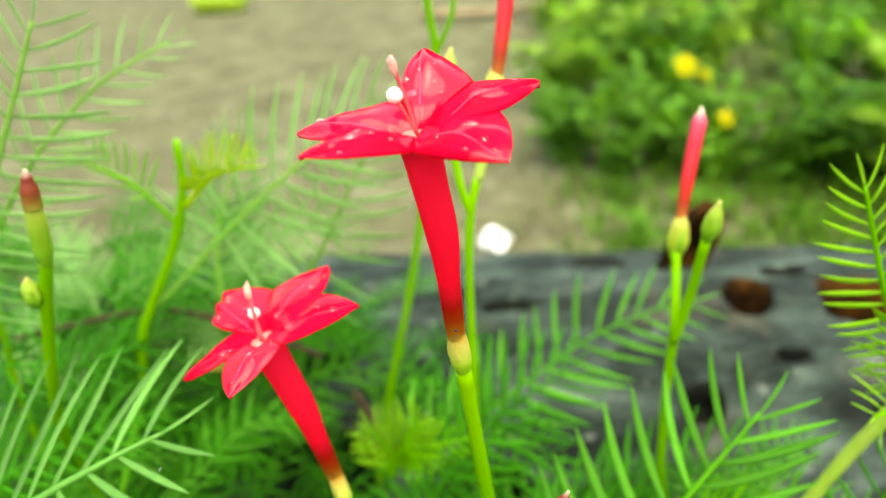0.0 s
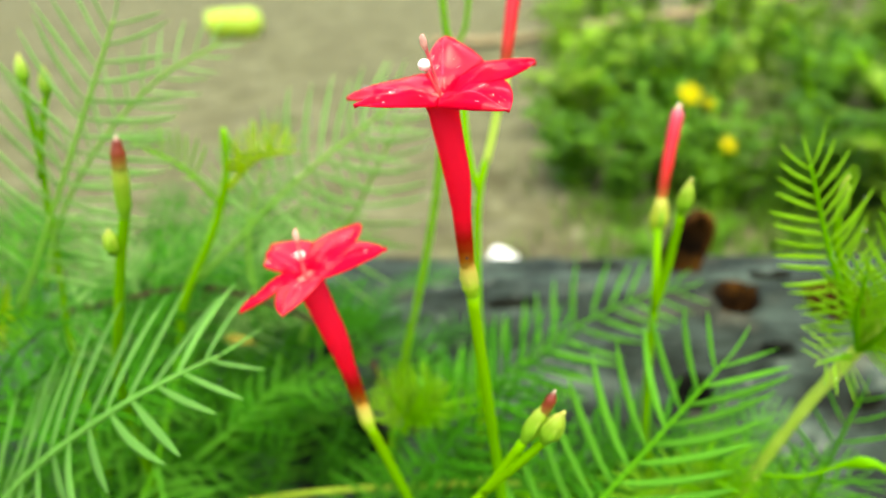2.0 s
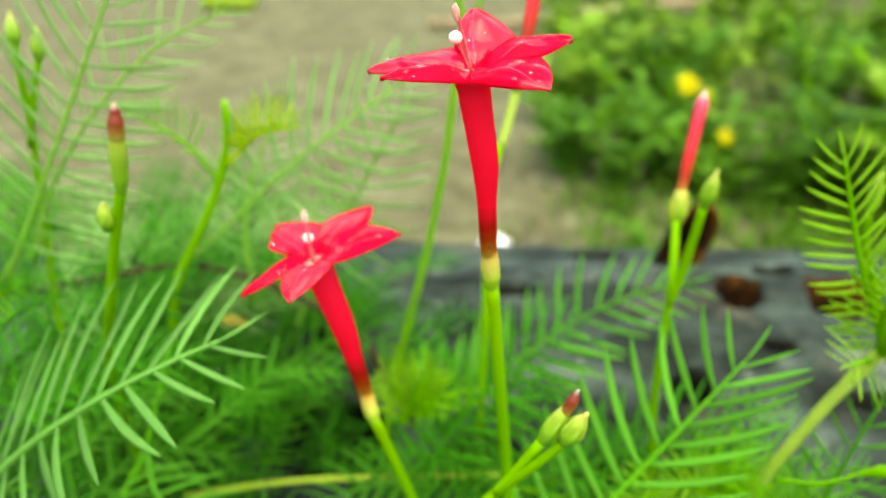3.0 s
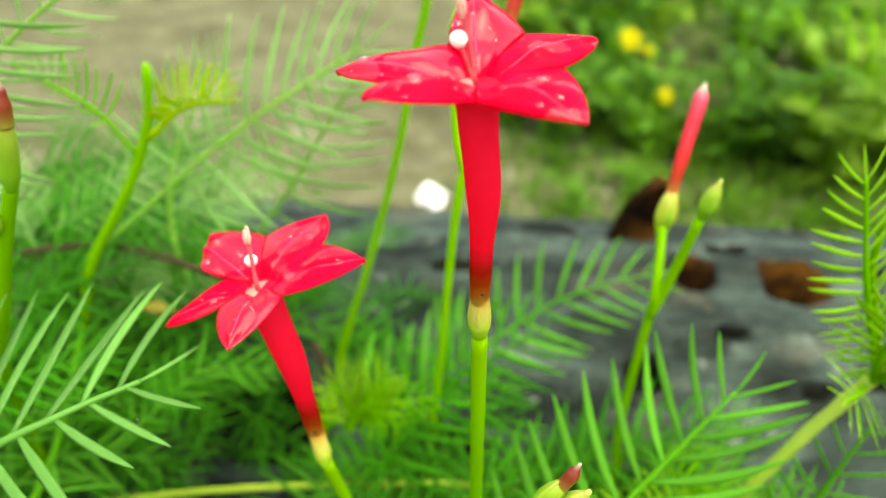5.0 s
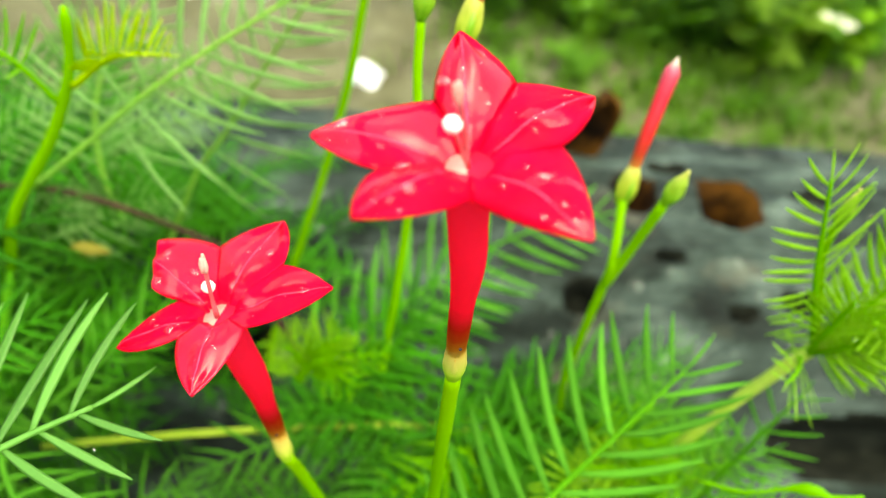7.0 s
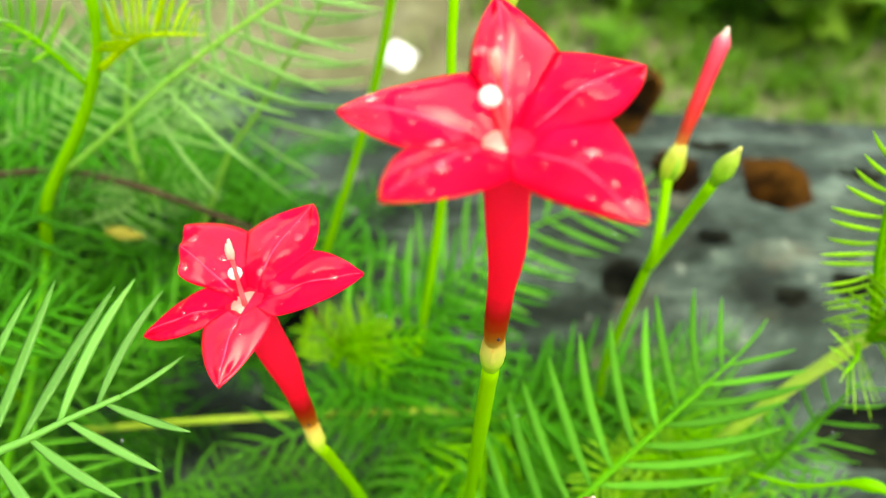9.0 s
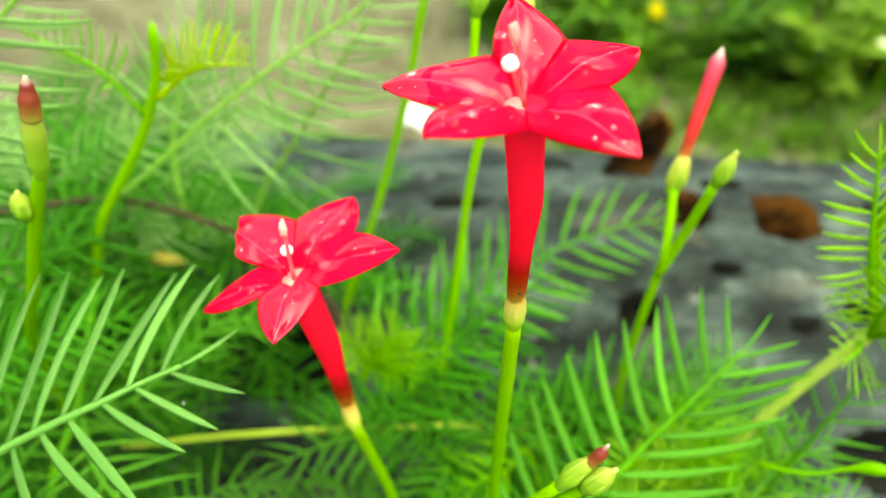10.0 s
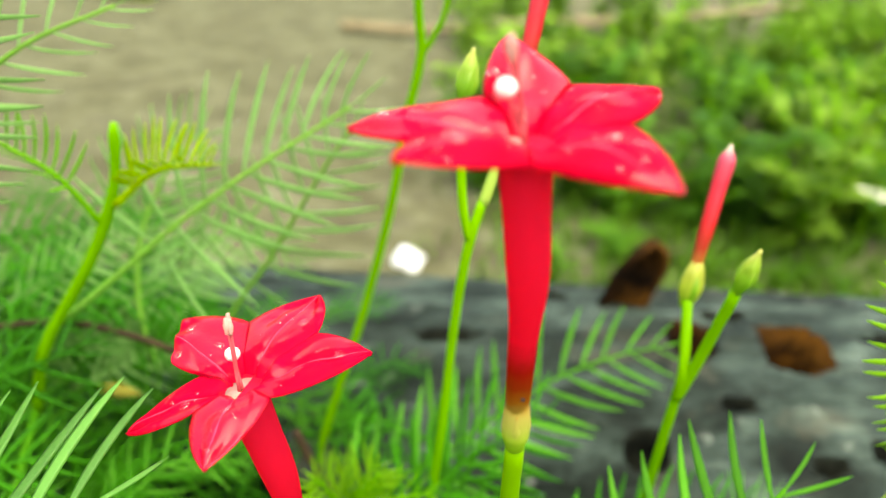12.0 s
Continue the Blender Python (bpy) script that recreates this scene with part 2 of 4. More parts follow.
def bark_material():
    m, t, p, out = mat_base("weathered_wood")
    fibre = noise_tex(t, 26, 10, 0.70, stretch=(0.7, 1.5, 1.5), distortion=0.35)
    c = ramp(t, [(0.30, (0.0015, 0.0022, 0.0018)), (0.44, (0.0080, 0.0125, 0.0098)), (0.55, (0.030, 0.044, 0.037)), (0.70, (0.097, 0.128, 0.106))], fibre)
    stain = noise_tex(t, 14, 5, 0.6)
    c = mix(t, c, (0.00605, 0.00715, 0.0055), ramp(t, [(0.55, (0, 0, 0)), (0.66, (0.8,) * 3)], stain))
    brown = noise_tex(t, 21, 4, 0.6, stretch=(1, 1.3, 0.8))
    c = mix(t, c, (0.080, 0.076, 0.054), ramp(t, [(0.57, (0, 0, 0)), (0.70, (0.6,) * 3)], brown))
    fleck = noise_tex(t, 110, 3, 0.5)
    c = mix(t, c, (0.1815, 0.2035, 0.176), ramp(t, [(0.65, (0, 0, 0)), (0.74, (0.6,) * 3)], fleck))
    grain = noise_tex(t, 170, 6, 0.75, stretch=(0.6, 1.2, 1.2))
    c = mix(t, c, (0.0066, 0.00935, 0.00715), ramp(t, [(0.52, (0, 0, 0)), (0.66, (0.7,) * 3)], grain))
    t.links.new(c, p.inputs["Base Color"])
    t.links.new(ramp(t, [(0.35, (0.6,) * 3), (0.65, (0.9,) * 3)], stain), p.inputs["Roughness"])
    p.inputs["Specular IOR Level"].default_value = 0.12
    bump(t, p, mix(t, fibre, grain, 0.45), 0.7, 0.004)
    return m


BARK = bark_material()
# near-black lining that paints shade into the trunk's unrotted pits
PIT_SHADE = plain("pit_shade_dark", (0.00165, 0.0022, 0.00165), (0.011, 0.0121, 0.0088), 0.95, 120, sheen=0.05)


def ground_material():
    m, t, p, out = mat_base("packed_earth")
    big = noise_tex(t, 9, 8, 0.7)
    c = ramp(t, [(0.36, (0.049, 0.045, 0.022)), (0.48, (0.077, 0.074, 0.039)), (0.62, (0.108, 0.107, 0.062))], big)
    mid = noise_tex(t, 24, 6, 0.65)
    c = mix(t, c, (0.155, 0.157, 0.103), ramp(t, [(0.53, (0, 0, 0)), (0.68, (0.6,) * 3)], mid))
    dirt = noise_tex(t, 13, 6, 0.65)
    c = mix(t, c, (0.050, 0.042, 0.028), ramp(t, [(0.54, (0, 0, 0)), (0.68, (0.65,) * 3)], dirt))
    t.links.new(c, p.inputs["Base Color"])
    p.inputs["Roughness"].default_value = 0.95
    p.inputs["Specular IOR Level"].default_value = 0.1
    bump(t, p, noise_tex(t, 60, 6, 0.65), 0.5, 0.01)
    return m


GROUND = ground_material()

# ---- building helpers ----
ORIGIN = {}


def thing(name, at, label, category, group="", kind=""):
    """An Empty at the thing's base, under which its parts hang."""
    ob = new(name)
    ob.empty_display_size = 0.005
    ob.location = at
    ORIGIN[ob] = Vector(at)
    return tagged(ob, label, category, group, kind)


def raw_mesh(name, verts, faces, material, smooth=True, indices=None):
    me = bpy.data.meshes.new(name)
    me.from_pydata([tuple(v) for v in verts], [], faces)
    for m in material if isinstance(material, (list, tuple)) else [material]:
        me.materials.append(m)
    if indices is not None:
        me.polygons.foreach_set("material_index", indices)
    if smooth:
        me.polygons.foreach_set("use_smooth", [True] * len(me.polygons))
    me.update()
    return me


def part(name, geometry, material, parent, label=""):
    """One mesh of world-space verts and faces, hung under a thing or a part."""
    o = ORIGIN[parent]
    verts, faces = geometry
    ob = new(name, raw_mesh(name, [Vector(v) - o for v in verts], faces, material))
    ob.parent = parent
    ORIGIN[ob] = o
    if label:
        ob["label"] = label
    return ob


def placed(name, me, parent, m, label=""):
    """An object of its own on a shared mesh, at the world pose m, hung under a thing or a part."""
    ob = new(name, me)
    ob.parent = parent
    ob.matrix_basis = Matrix.Translation(-ORIGIN[parent]) @ m
    ORIGIN[ob] = ORIGIN[parent]
    if label:
        ob["label"] = label
    return ob


def joined(geometries):
    verts, faces = [], []
    for v, f in geometries:
        k = len(verts)
        verts += list(v)
        faces += [tuple(i + k for i in face) for face in f]
    return verts, faces


def spline(points, n):
    """n + 1 points along a Catmull-Rom curve."""
    p = [Vector(q) for q in points]
    p = [2 * p[0] - p[1]] + p + [2 * p[-1] - p[-2]]
    out = []
    for k in range(n + 1):
        s = k / n * (len(p) - 3)
        i = min(int(s), len(p) - 4)
        u = s - i
        a, b, c, d = p[i:i + 4]
        out.append(0.5 * (2 * b + (c - a) * u + (2 * a - 5 * b + 4 * c - d) * u * u + (3 * b - a - 3 * c + d) * u ** 3))
    return out


def sweep(points, radius, n=20, sides=10, wobble=0.0, flat=1.0):
    """A closed rod along a curve; radius: a number or a function of 0..1."""
    line = spline(points, n)
    verts, faces = [], []
    side = None
    for k, c in enumerate(line):
        d = (line[min(k + 1, n)] - line[max(k - 1, 0)]).normalized()
        if side is None:
            side = d.orthogonal().normalized()
        side = (side - side.dot(d) * d).normalized()
        up = d.cross(side)
        r = radius(k / n) if callable(radius) else radius
        for j in range(sides):
            a = 2 * math.pi * j / sides
            w = 1 + wobble * noise.noise(c * 260 + Vector((a, 0, 0)))
            verts.append(c + (side * math.cos(a) + up * math.sin(a) * flat) * r * w)
    for k in range(n):
        for j in range(sides):
            i = (j + 1) % sides
            faces.append((k * sides + j, k * sides + i, (k + 1) * sides + i, (k + 1) * sides + j))
    faces.append(tuple(range(sides - 1, -1, -1)))
    faces.append(tuple(n * sides + j for j in range(sides)))
    return verts, faces


def slab(rows, normals, thick):
    """A sheet with thickness: rows of points with the normal at each."""
    nv, nu = len(rows), len(rows[0])
    verts = [p + q * thick / 2 for r, m in zip(rows, normals) for p, q in zip(r, m)]
    verts += [p - q * thick / 2 for r, m in zip(rows, normals) for p, q in zip(r, m)]
    h = nv * nu
    faces = []
    for i in range(nv - 1):
        for j in range(nu - 1):
            a, b, c, d = i * nu + j, i * nu + j + 1, (i + 1) * nu + j + 1, (i + 1) * nu + j
            faces += [(a, b, c, d), (h + d, h + c, h + b, h + a)]
    rim = [j for j in range(nu)] + [i * nu + nu - 1 for i in range(1, nv)]
    rim += [(nv - 1) * nu + j for j in range(nu - 2, -1, -1)] + [i * nu for i in range(nv - 2, 0, -1)]
    for a, b in zip(rim, rim[1:] + rim[:1]):
        faces.append((b, a, h + a, h + b))
    return verts, faces


def ball(centre, radii, n=10, m=7, axes=None):
    c = Vector(centre)
    ax = axes or Matrix.Identity(3)
    verts, faces = [c + ax @ Vector((0, 0, radii[2]))], []
    for i in range(1, m):
        for j in range(n):
            a, b = math.pi * i / m, 2 * math.pi * j / n
            verts.append(c + ax @ Vector((radii[0] * math.sin(a) * math.cos(b), radii[1] * math.sin(a) * math.sin(b), radii[2] * math.cos(a))))
    verts.append(c + ax @ Vector((0, 0, -radii[2])))
    last = len(verts) - 1
    for j in range(n):
        k = (j + 1) % n
        faces.append((0, 1 + j, 1 + k))
        for i in range(m - 2):
            a, b = 1 + i * n, 1 + (i + 1) * n
            faces.append((a + j, b + j, b + k, a + k))
        faces.append((last, 1 + (m - 2) * n + k, 1 + (m - 2) * n + j))
    return verts, faces


# ---- ground and trunk ----
GROUND_Z = -0.13


def build_ground():
    ring = [0.0, 0.15, 0.3, 0.45, 0.6, 0.8, 1.0, 1.25, 1.5, 1.8, 2.2, 2.7, 3.3, 4, 5, 7, 10, 16, 30, 60, 150, 400]
    n = 64
    verts, faces = [(0, 0.6, GROUND_Z)], []
    for r in ring[1:]:
        for j in range(n):
            a = 2 * math.pi * j / n
            x, y = r * math.cos(a), 0.6 + r * math.sin(a)
            z = 0.012 * noise.noise(Vector((x * 3, y * 3, 0))) + 0.006 * noise.noise(Vector((x * 9, y * 9, 4)))
            verts.append((x, y, GROUND_Z + (z if r < 8 else 0)))
    for j in range(n):
        faces.append((0, 1 + j, 1 + (j + 1) % n))
    for i in range(len(ring) - 2):
        for j in range(n):
            k = (j + 1) % n
            faces.append((1 + i * n + j, 1 + (i + 1) * n + j, 1 + (i + 1) * n + k, 1 + i * n + k))
    ob = new("ground", raw_mesh("ground", verts, faces, GROUND))
    tagged(ob, "bare packed greyish brown earth with paler patches", "ground", kind="structure")


build_ground()

LOG_AXIS = Vector((1, -0.14, 0.069)).normalized()
LOG_MID = Vector((0.1, 0.291, 0.008))
LOG_R = 0.14
LOG_UP = (Vector((0, 0, 1)) - LOG_AXIS.z * LOG_AXIS).normalized()
LOG_SIDE = LOG_AXIS.cross(LOG_UP)


def log_point(s, a, r=LOG_R):
    """On the trunk: s along it, a the turn from its top towards the camera's side."""
    return LOG_MID + LOG_AXIS * s + (LOG_UP * math.cos(a) - LOG_SIDE * math.sin(a)) * r


def log_place(p):
    q = Vector(p) - LOG_MID
    s = q.dot(LOG_AXIS)
    return s, math.atan2(-q.dot(LOG_SIDE), q.dot(LOG_UP))


def build_trunk(pits):
    """A fallen weathered trunk; pits: (s, a, half length, half width, depth, rotten)."""
    ns, na = 420, 300
    s0, s1 = -1.15, 1.15
    ss = [s0 + (s1 - s0) * k / ns for k in range(ns + 1)]
    ss = [1.15 * math.copysign(abs(s / 1.15) ** 1.85, s) for s in ss]
    aa = [math.pi * math.copysign(abs(2 * k / na - 1) ** 1.3, 2 * k / na - 1) - 0.3 for k in range(na)]
    verts, faces, index = [], [], []
    inside = []
    for s in ss:
        for a in aa:
            q = log_point(s, a)
            f = 0.010 * noise.noise(Vector((s * 5, math.cos(a) * 1.4, math.sin(a) * 1.4)))
            f += 0.0022 * noise.noise(Vector((s * 16, math.cos(a) * 9, math.sin(a) * 9)))
            f += 0.0016 * noise.noise(Vector((s * 50, math.cos(a) * 60, math.sin(a) * 60)))
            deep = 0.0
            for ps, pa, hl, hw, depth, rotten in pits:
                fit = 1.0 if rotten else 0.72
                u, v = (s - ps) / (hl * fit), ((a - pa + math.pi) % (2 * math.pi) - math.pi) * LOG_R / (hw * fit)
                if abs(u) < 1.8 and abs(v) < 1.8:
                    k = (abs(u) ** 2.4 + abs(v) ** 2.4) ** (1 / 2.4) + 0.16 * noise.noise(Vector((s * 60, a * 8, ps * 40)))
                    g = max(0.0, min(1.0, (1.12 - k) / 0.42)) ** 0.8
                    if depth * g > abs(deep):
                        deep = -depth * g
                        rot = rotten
            # 2: unrotted pits, lined with the painted shade
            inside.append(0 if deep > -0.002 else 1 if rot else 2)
            verts.append(log_point(s, a, LOG_R + f + deep))
    for i in range(ns):
        for j in range(na):
            k = (j + 1) % na
            quad = (i * na + j, (i + 1) * na + j, (i + 1) * na + k, i * na + k)
            faces.append(quad)
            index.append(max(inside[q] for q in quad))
    faces += [tuple(range(na)), tuple(ns * na + j for j in range(na - 1, -1, -1))]
    index += [0, 0]
    o = LOG_MID - LOG_UP * LOG_R
    ob = thing("fallen_trunk", o, "weathered grey fallen trunk with rotten brown hollows, lying on earth", "log")
    body = new("trunk", raw_mesh("trunk", [v - o for v in verts], faces, [BARK, ROT, PIT_SHADE], indices=index))
    body.parent = ob
    ORIGIN[body] = o
    return ob


PITS = [
    (0.079, -0.090, 0.0110, 0.0132, 0.044, True), (0.040, -0.080, 0.0078, 0.0105, 0.036, True),
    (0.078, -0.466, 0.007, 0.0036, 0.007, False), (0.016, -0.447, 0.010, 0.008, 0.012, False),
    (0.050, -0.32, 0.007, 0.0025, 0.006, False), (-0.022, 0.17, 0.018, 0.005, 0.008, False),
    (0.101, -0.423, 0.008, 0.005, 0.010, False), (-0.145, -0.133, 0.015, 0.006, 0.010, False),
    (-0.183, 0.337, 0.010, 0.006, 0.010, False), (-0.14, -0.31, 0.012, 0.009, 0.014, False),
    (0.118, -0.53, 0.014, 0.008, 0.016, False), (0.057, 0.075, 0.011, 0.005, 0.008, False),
    # wide dark pits here paint in the shade on the trunk's lower front
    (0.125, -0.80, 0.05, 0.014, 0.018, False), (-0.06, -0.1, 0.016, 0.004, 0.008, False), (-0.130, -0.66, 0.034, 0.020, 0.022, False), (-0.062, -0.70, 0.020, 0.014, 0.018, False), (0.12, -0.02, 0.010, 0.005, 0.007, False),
]
trunk = build_trunk(PITS)


def build_stub(at, lean, height, width):
    """A rounded rotten flake of wood that stands up from the trunk."""
    rows, normals = [], []
    for i in range(13):
        v = i / 12
        w = width * (0.95 + 0.1 * v) * (1.0 if v < 0.6 else max(0.06, 1 - ((v - 0.6) / 0.4) ** 2) ** 0.5)
        row, nrm = [], []
        for j in range(9):
            u = j / 4 - 1
            bow = 0.35 * width * (1 - u * u)
            jag = 0.0015 * noise.noise(Vector((u * 3, v * 5, 2)))
            row.append(Vector(at) + Vector((lean * v * height + u * w * 0.5, bow + jag, height * v)))
            nrm.append(Vector((u * 0.7, 1, 0)).normalized())
        rows.append(row)
        normals.append(nrm)
    return slab(rows, normals, 0.004)


part("bark_flake", build_stub((0.1045, 0.307, 0.138), 0.32, 0.044, 0.021), FLAKE, trunk, "upright rusty brown flake of rotten wood")


# ---- plant parts ----
def leaflet_mesh(name, material, bend, lift, width=0.074, n=10):
    """A linear leaflet of unit length along x, that bends to +y and lifts to +z: flat, with a raised middle."""
    verts, faces = [], []
    for k in range(n + 1):
        u = k / n
        w = width * 0.5 * min(1.0, 0.5 + 1.6 * u) * (1 - max(0, (u - 0.58) / 0.42) ** 2.0 * 0.86)
        h = w * 0.27
        y, z = bend * u * u, lift * u * (1 - 0.55 * u)
        for a, b in ((1, 0.25), (0.45, 0.8), (0, 0.55), (-0.45, 0.8), (-1, 0.25), (0, -0.9)):
            verts.append((u, y + a * w, z + b * h))
    for k in range(n):
        for j in range(6):
            i = (j + 1) % 6
            faces.append((k * 6 + j, (k + 1) * 6 + j, (k + 1) * 6 + i, k * 6 + i))
    faces += [(0, 1, 2, 3, 4, 5), tuple(n * 6 + j for j in (5, 4, 3, 2, 1, 0))]
    return raw_mesh(name, verts, faces, material)


LEAFLETS = {}
# deep: leaflets in the green with painted-in shade
for key, material in (("green", LEAF), ("deep", LEAF_SHADED), ("pale", LEAF_PALE), ("young", YOUNG), ("lime", LEAF_LIME), ("bright", LEAF_BRIGHT), ("soft", LEAF_SOFT)):
    LEAFLETS[key] = [leaflet_mesh("leaflet", material, b, l, {"pale": 0.050, "young": 0.11, "soft": 0.084, "bright": 0.080}.get(key, 0.072)) for b, l in ((0.10, 0.06), (0.16, 0.12), (0.05, -0.05), (0.20, 0.0), (0.12, -0.12))]


def leaflet_poses(points, facing, length, pairs, angle, rng, start=0.12, tip=0.45, base=0.8, droop=0.0, uneven=0.06, skew=1.0, turn=0.0, fan=0.0):
    """Poses of the leaflets along a midrib; facing: where the upper side looks."""
    n = 60
    raw = spline(points, 240)
    run = [0.0]
    for a, b in zip(raw, raw[1:]):
        run.append(run[-1] + (b - a).length)
    line, j = [], 0
    for k in range(n + 1):
        want = run[-1] * k / n
        while j < 239 and run[j + 1] < want:
            j += 1
        line.append(raw[j].lerp(raw[j + 1], (want - run[j]) / max(1e-9, run[j + 1] - run[j])))
    out = []
    for k in range(pairs):
        for side in (1, -1):
            u = start + (1 - start) * (k + 0.5 + (0.18 if side < 0 else -0.05)) / pairs + rng.uniform(-0.004, 0.004)
            u = min(u, 0.995)
            i = min(int(u * n), n - 1)
            c = line[i].lerp(line[i + 1], u * n - i)
            d = (line[min(i + 2, n)] - line[max(i - 1, 0)]).normalized()
            lat = Vector(facing).cross(d).normalized()
            nn = d.cross(lat)
            a = radians(angle * (1.12 - 0.42 * u ** 3) + turn * side + fan * math.exp(-(u - start) / 0.1) + rng.uniform(-4, 4))
            x = (d * math.cos(a) + lat * side * math.sin(a) - nn * (droop + rng.uniform(-uneven, uneven))).normalized()
            y = (d - d.dot(x) * x).normalized()
            z = x.cross(y)
            if z.dot(nn) < 0:
                z = -z
            size = length * (base + (1 - base) * min(1, u * 3)) * (1 - (1 - tip) * max(0, (u - 0.45) / 0.55) ** 2.2) * rng.uniform(0.93, 1.07) * (skew if side > 0 else 1.0)
            m = Matrix.Identity(4)
            m.col[0][:3], m.col[1][:3], m.col[2][:3], m.col[3][:3] = x * size, y * size, z * size, c
            out.append(m)
    # the leaflet at the very tip
    x = (line[n] - line[n - 3]).normalized()
    y = Vector(facing).cross(x).normalized()
    m = Matrix.Identity(4)
    size = length * tip * 0.85
    m.col[0][:3], m.col[1][:3], m.col[2][:3], m.col[3][:3] = x * size, y * size, x.cross(y) * size, line[n] - x * 0.0004
    out.append(m)
    return out


def feather_leaf(parent, points, facing, length, pairs, angle=55, kind="green", rib=0.0007, seed=0, label="", **more):
    """A feathery leaf: the midrib, and each leaflet as a piece of its own."""
    rng = random.Random(seed)
    leaf = part("leaf", sweep(points, lambda u: rib * (1.15 - 0.7 * u), 26, 7), {"green": RIB, "deep": LEAF_SHADED, "pale": RIB_PALE, "young": YOUNG, "lime": LEAF_LIME, "bright": LEAF_LIME, "soft": LEAF_SOFT}[kind], parent, label)
    for m in leaflet_poses(points, facing, length, pairs, angle, rng, **more):
        placed("leaflet", rng.choice(LEAFLETS[kind]), leaf, m)
        if rng.random() < 0.07:
            r = rng.uniform(0.0003, 0.0006)
            part("water_drop", ball(m @ Vector((rng.uniform(0.5, 0.95), 0.1, -0.02)), (r, r, r * 1.15), 10, 7), WATER, leaf)
    return leaf


def simple_leaf_mesh(seed, material):
    """A whole feathery leaf as one mesh, one unit long along x with its upper side to z."""
    rng = random.Random(seed)
    pts = [(0, 0, 0), (0.35, rng.uniform(-0.05, 0.05), 0.06), (0.7, rng.uniform(-0.09, 0.09), 0.05), (1.0, rng.uniform(-0.16, 0.16), -0.04)]
    geo = [sweep(pts, lambda u: 0.014 * (1.1 - 0.7 * u), 12, 5)]
    for m in leaflet_poses(pts, (0, 0, 1), rng.uniform(0.30, 0.40), rng.choice((9, 10, 11, 12)), 56, rng, droop=rng.uniform(-0.15, 0.1), uneven=0.12):
        n = 4
        verts, faces = [], []
        bend, lift = rng.uniform(0.05, 0.2), rng.uniform(-0.1, 0.12)
        for k in range(n + 1):
            u = k / n
            ww = 0.037 * (1 if u < 0.5 else 1 - 0.85 * (u - 0.5) / 0.5)
            for a, b in ((1, 0), (0, 0.5), (-1, 0), (0, -0.6)):
                verts.append(m @ Vector((u, bend * u * u + a * ww, lift * u + b * ww * 0.5)))
        for k in range(n):
            for j in range(4):
                i = (j + 1) % 4
                faces.append((k * 4 + j, (k + 1) * 4 + j, (k + 1) * 4 + i, k * 4 + i))
        geo.append((verts, faces))
    return raw_mesh("leaf", *joined(geo), material)


def taper(*stops):
    """A radius that runs through stops of (0..1, radius)."""
    def f(u):
        for (a, ra), (b, rb) in zip(stops, stops[1:]):
            if u <= b:
                k = (u - a) / (b - a)
                k = k * k * (3 - 2 * k)
                return ra + (rb - ra) * k
        return stops[-1][1]
    return f


def petal_edge(c, valley, end, out, bulge, v):
    """The rim of a petal: the seam to its neighbour as far as the notch, then an arched side to the tip."""
    if v <= 0.5:
        return c.lerp(valley, v / 0.5)
    s = (v - 0.5) / 0.5
    run = (end - valley).length
    a, b = valley.lerp(end, 0.28) + out * run * bulge, valley.lerp(end, 0.77) + out * run * bulge * 1.15
    return valley * (1 - s) ** 3 + a * 3 * s * (1 - s) ** 2 + b * 3 * s * s * (1 - s) + end * s ** 3


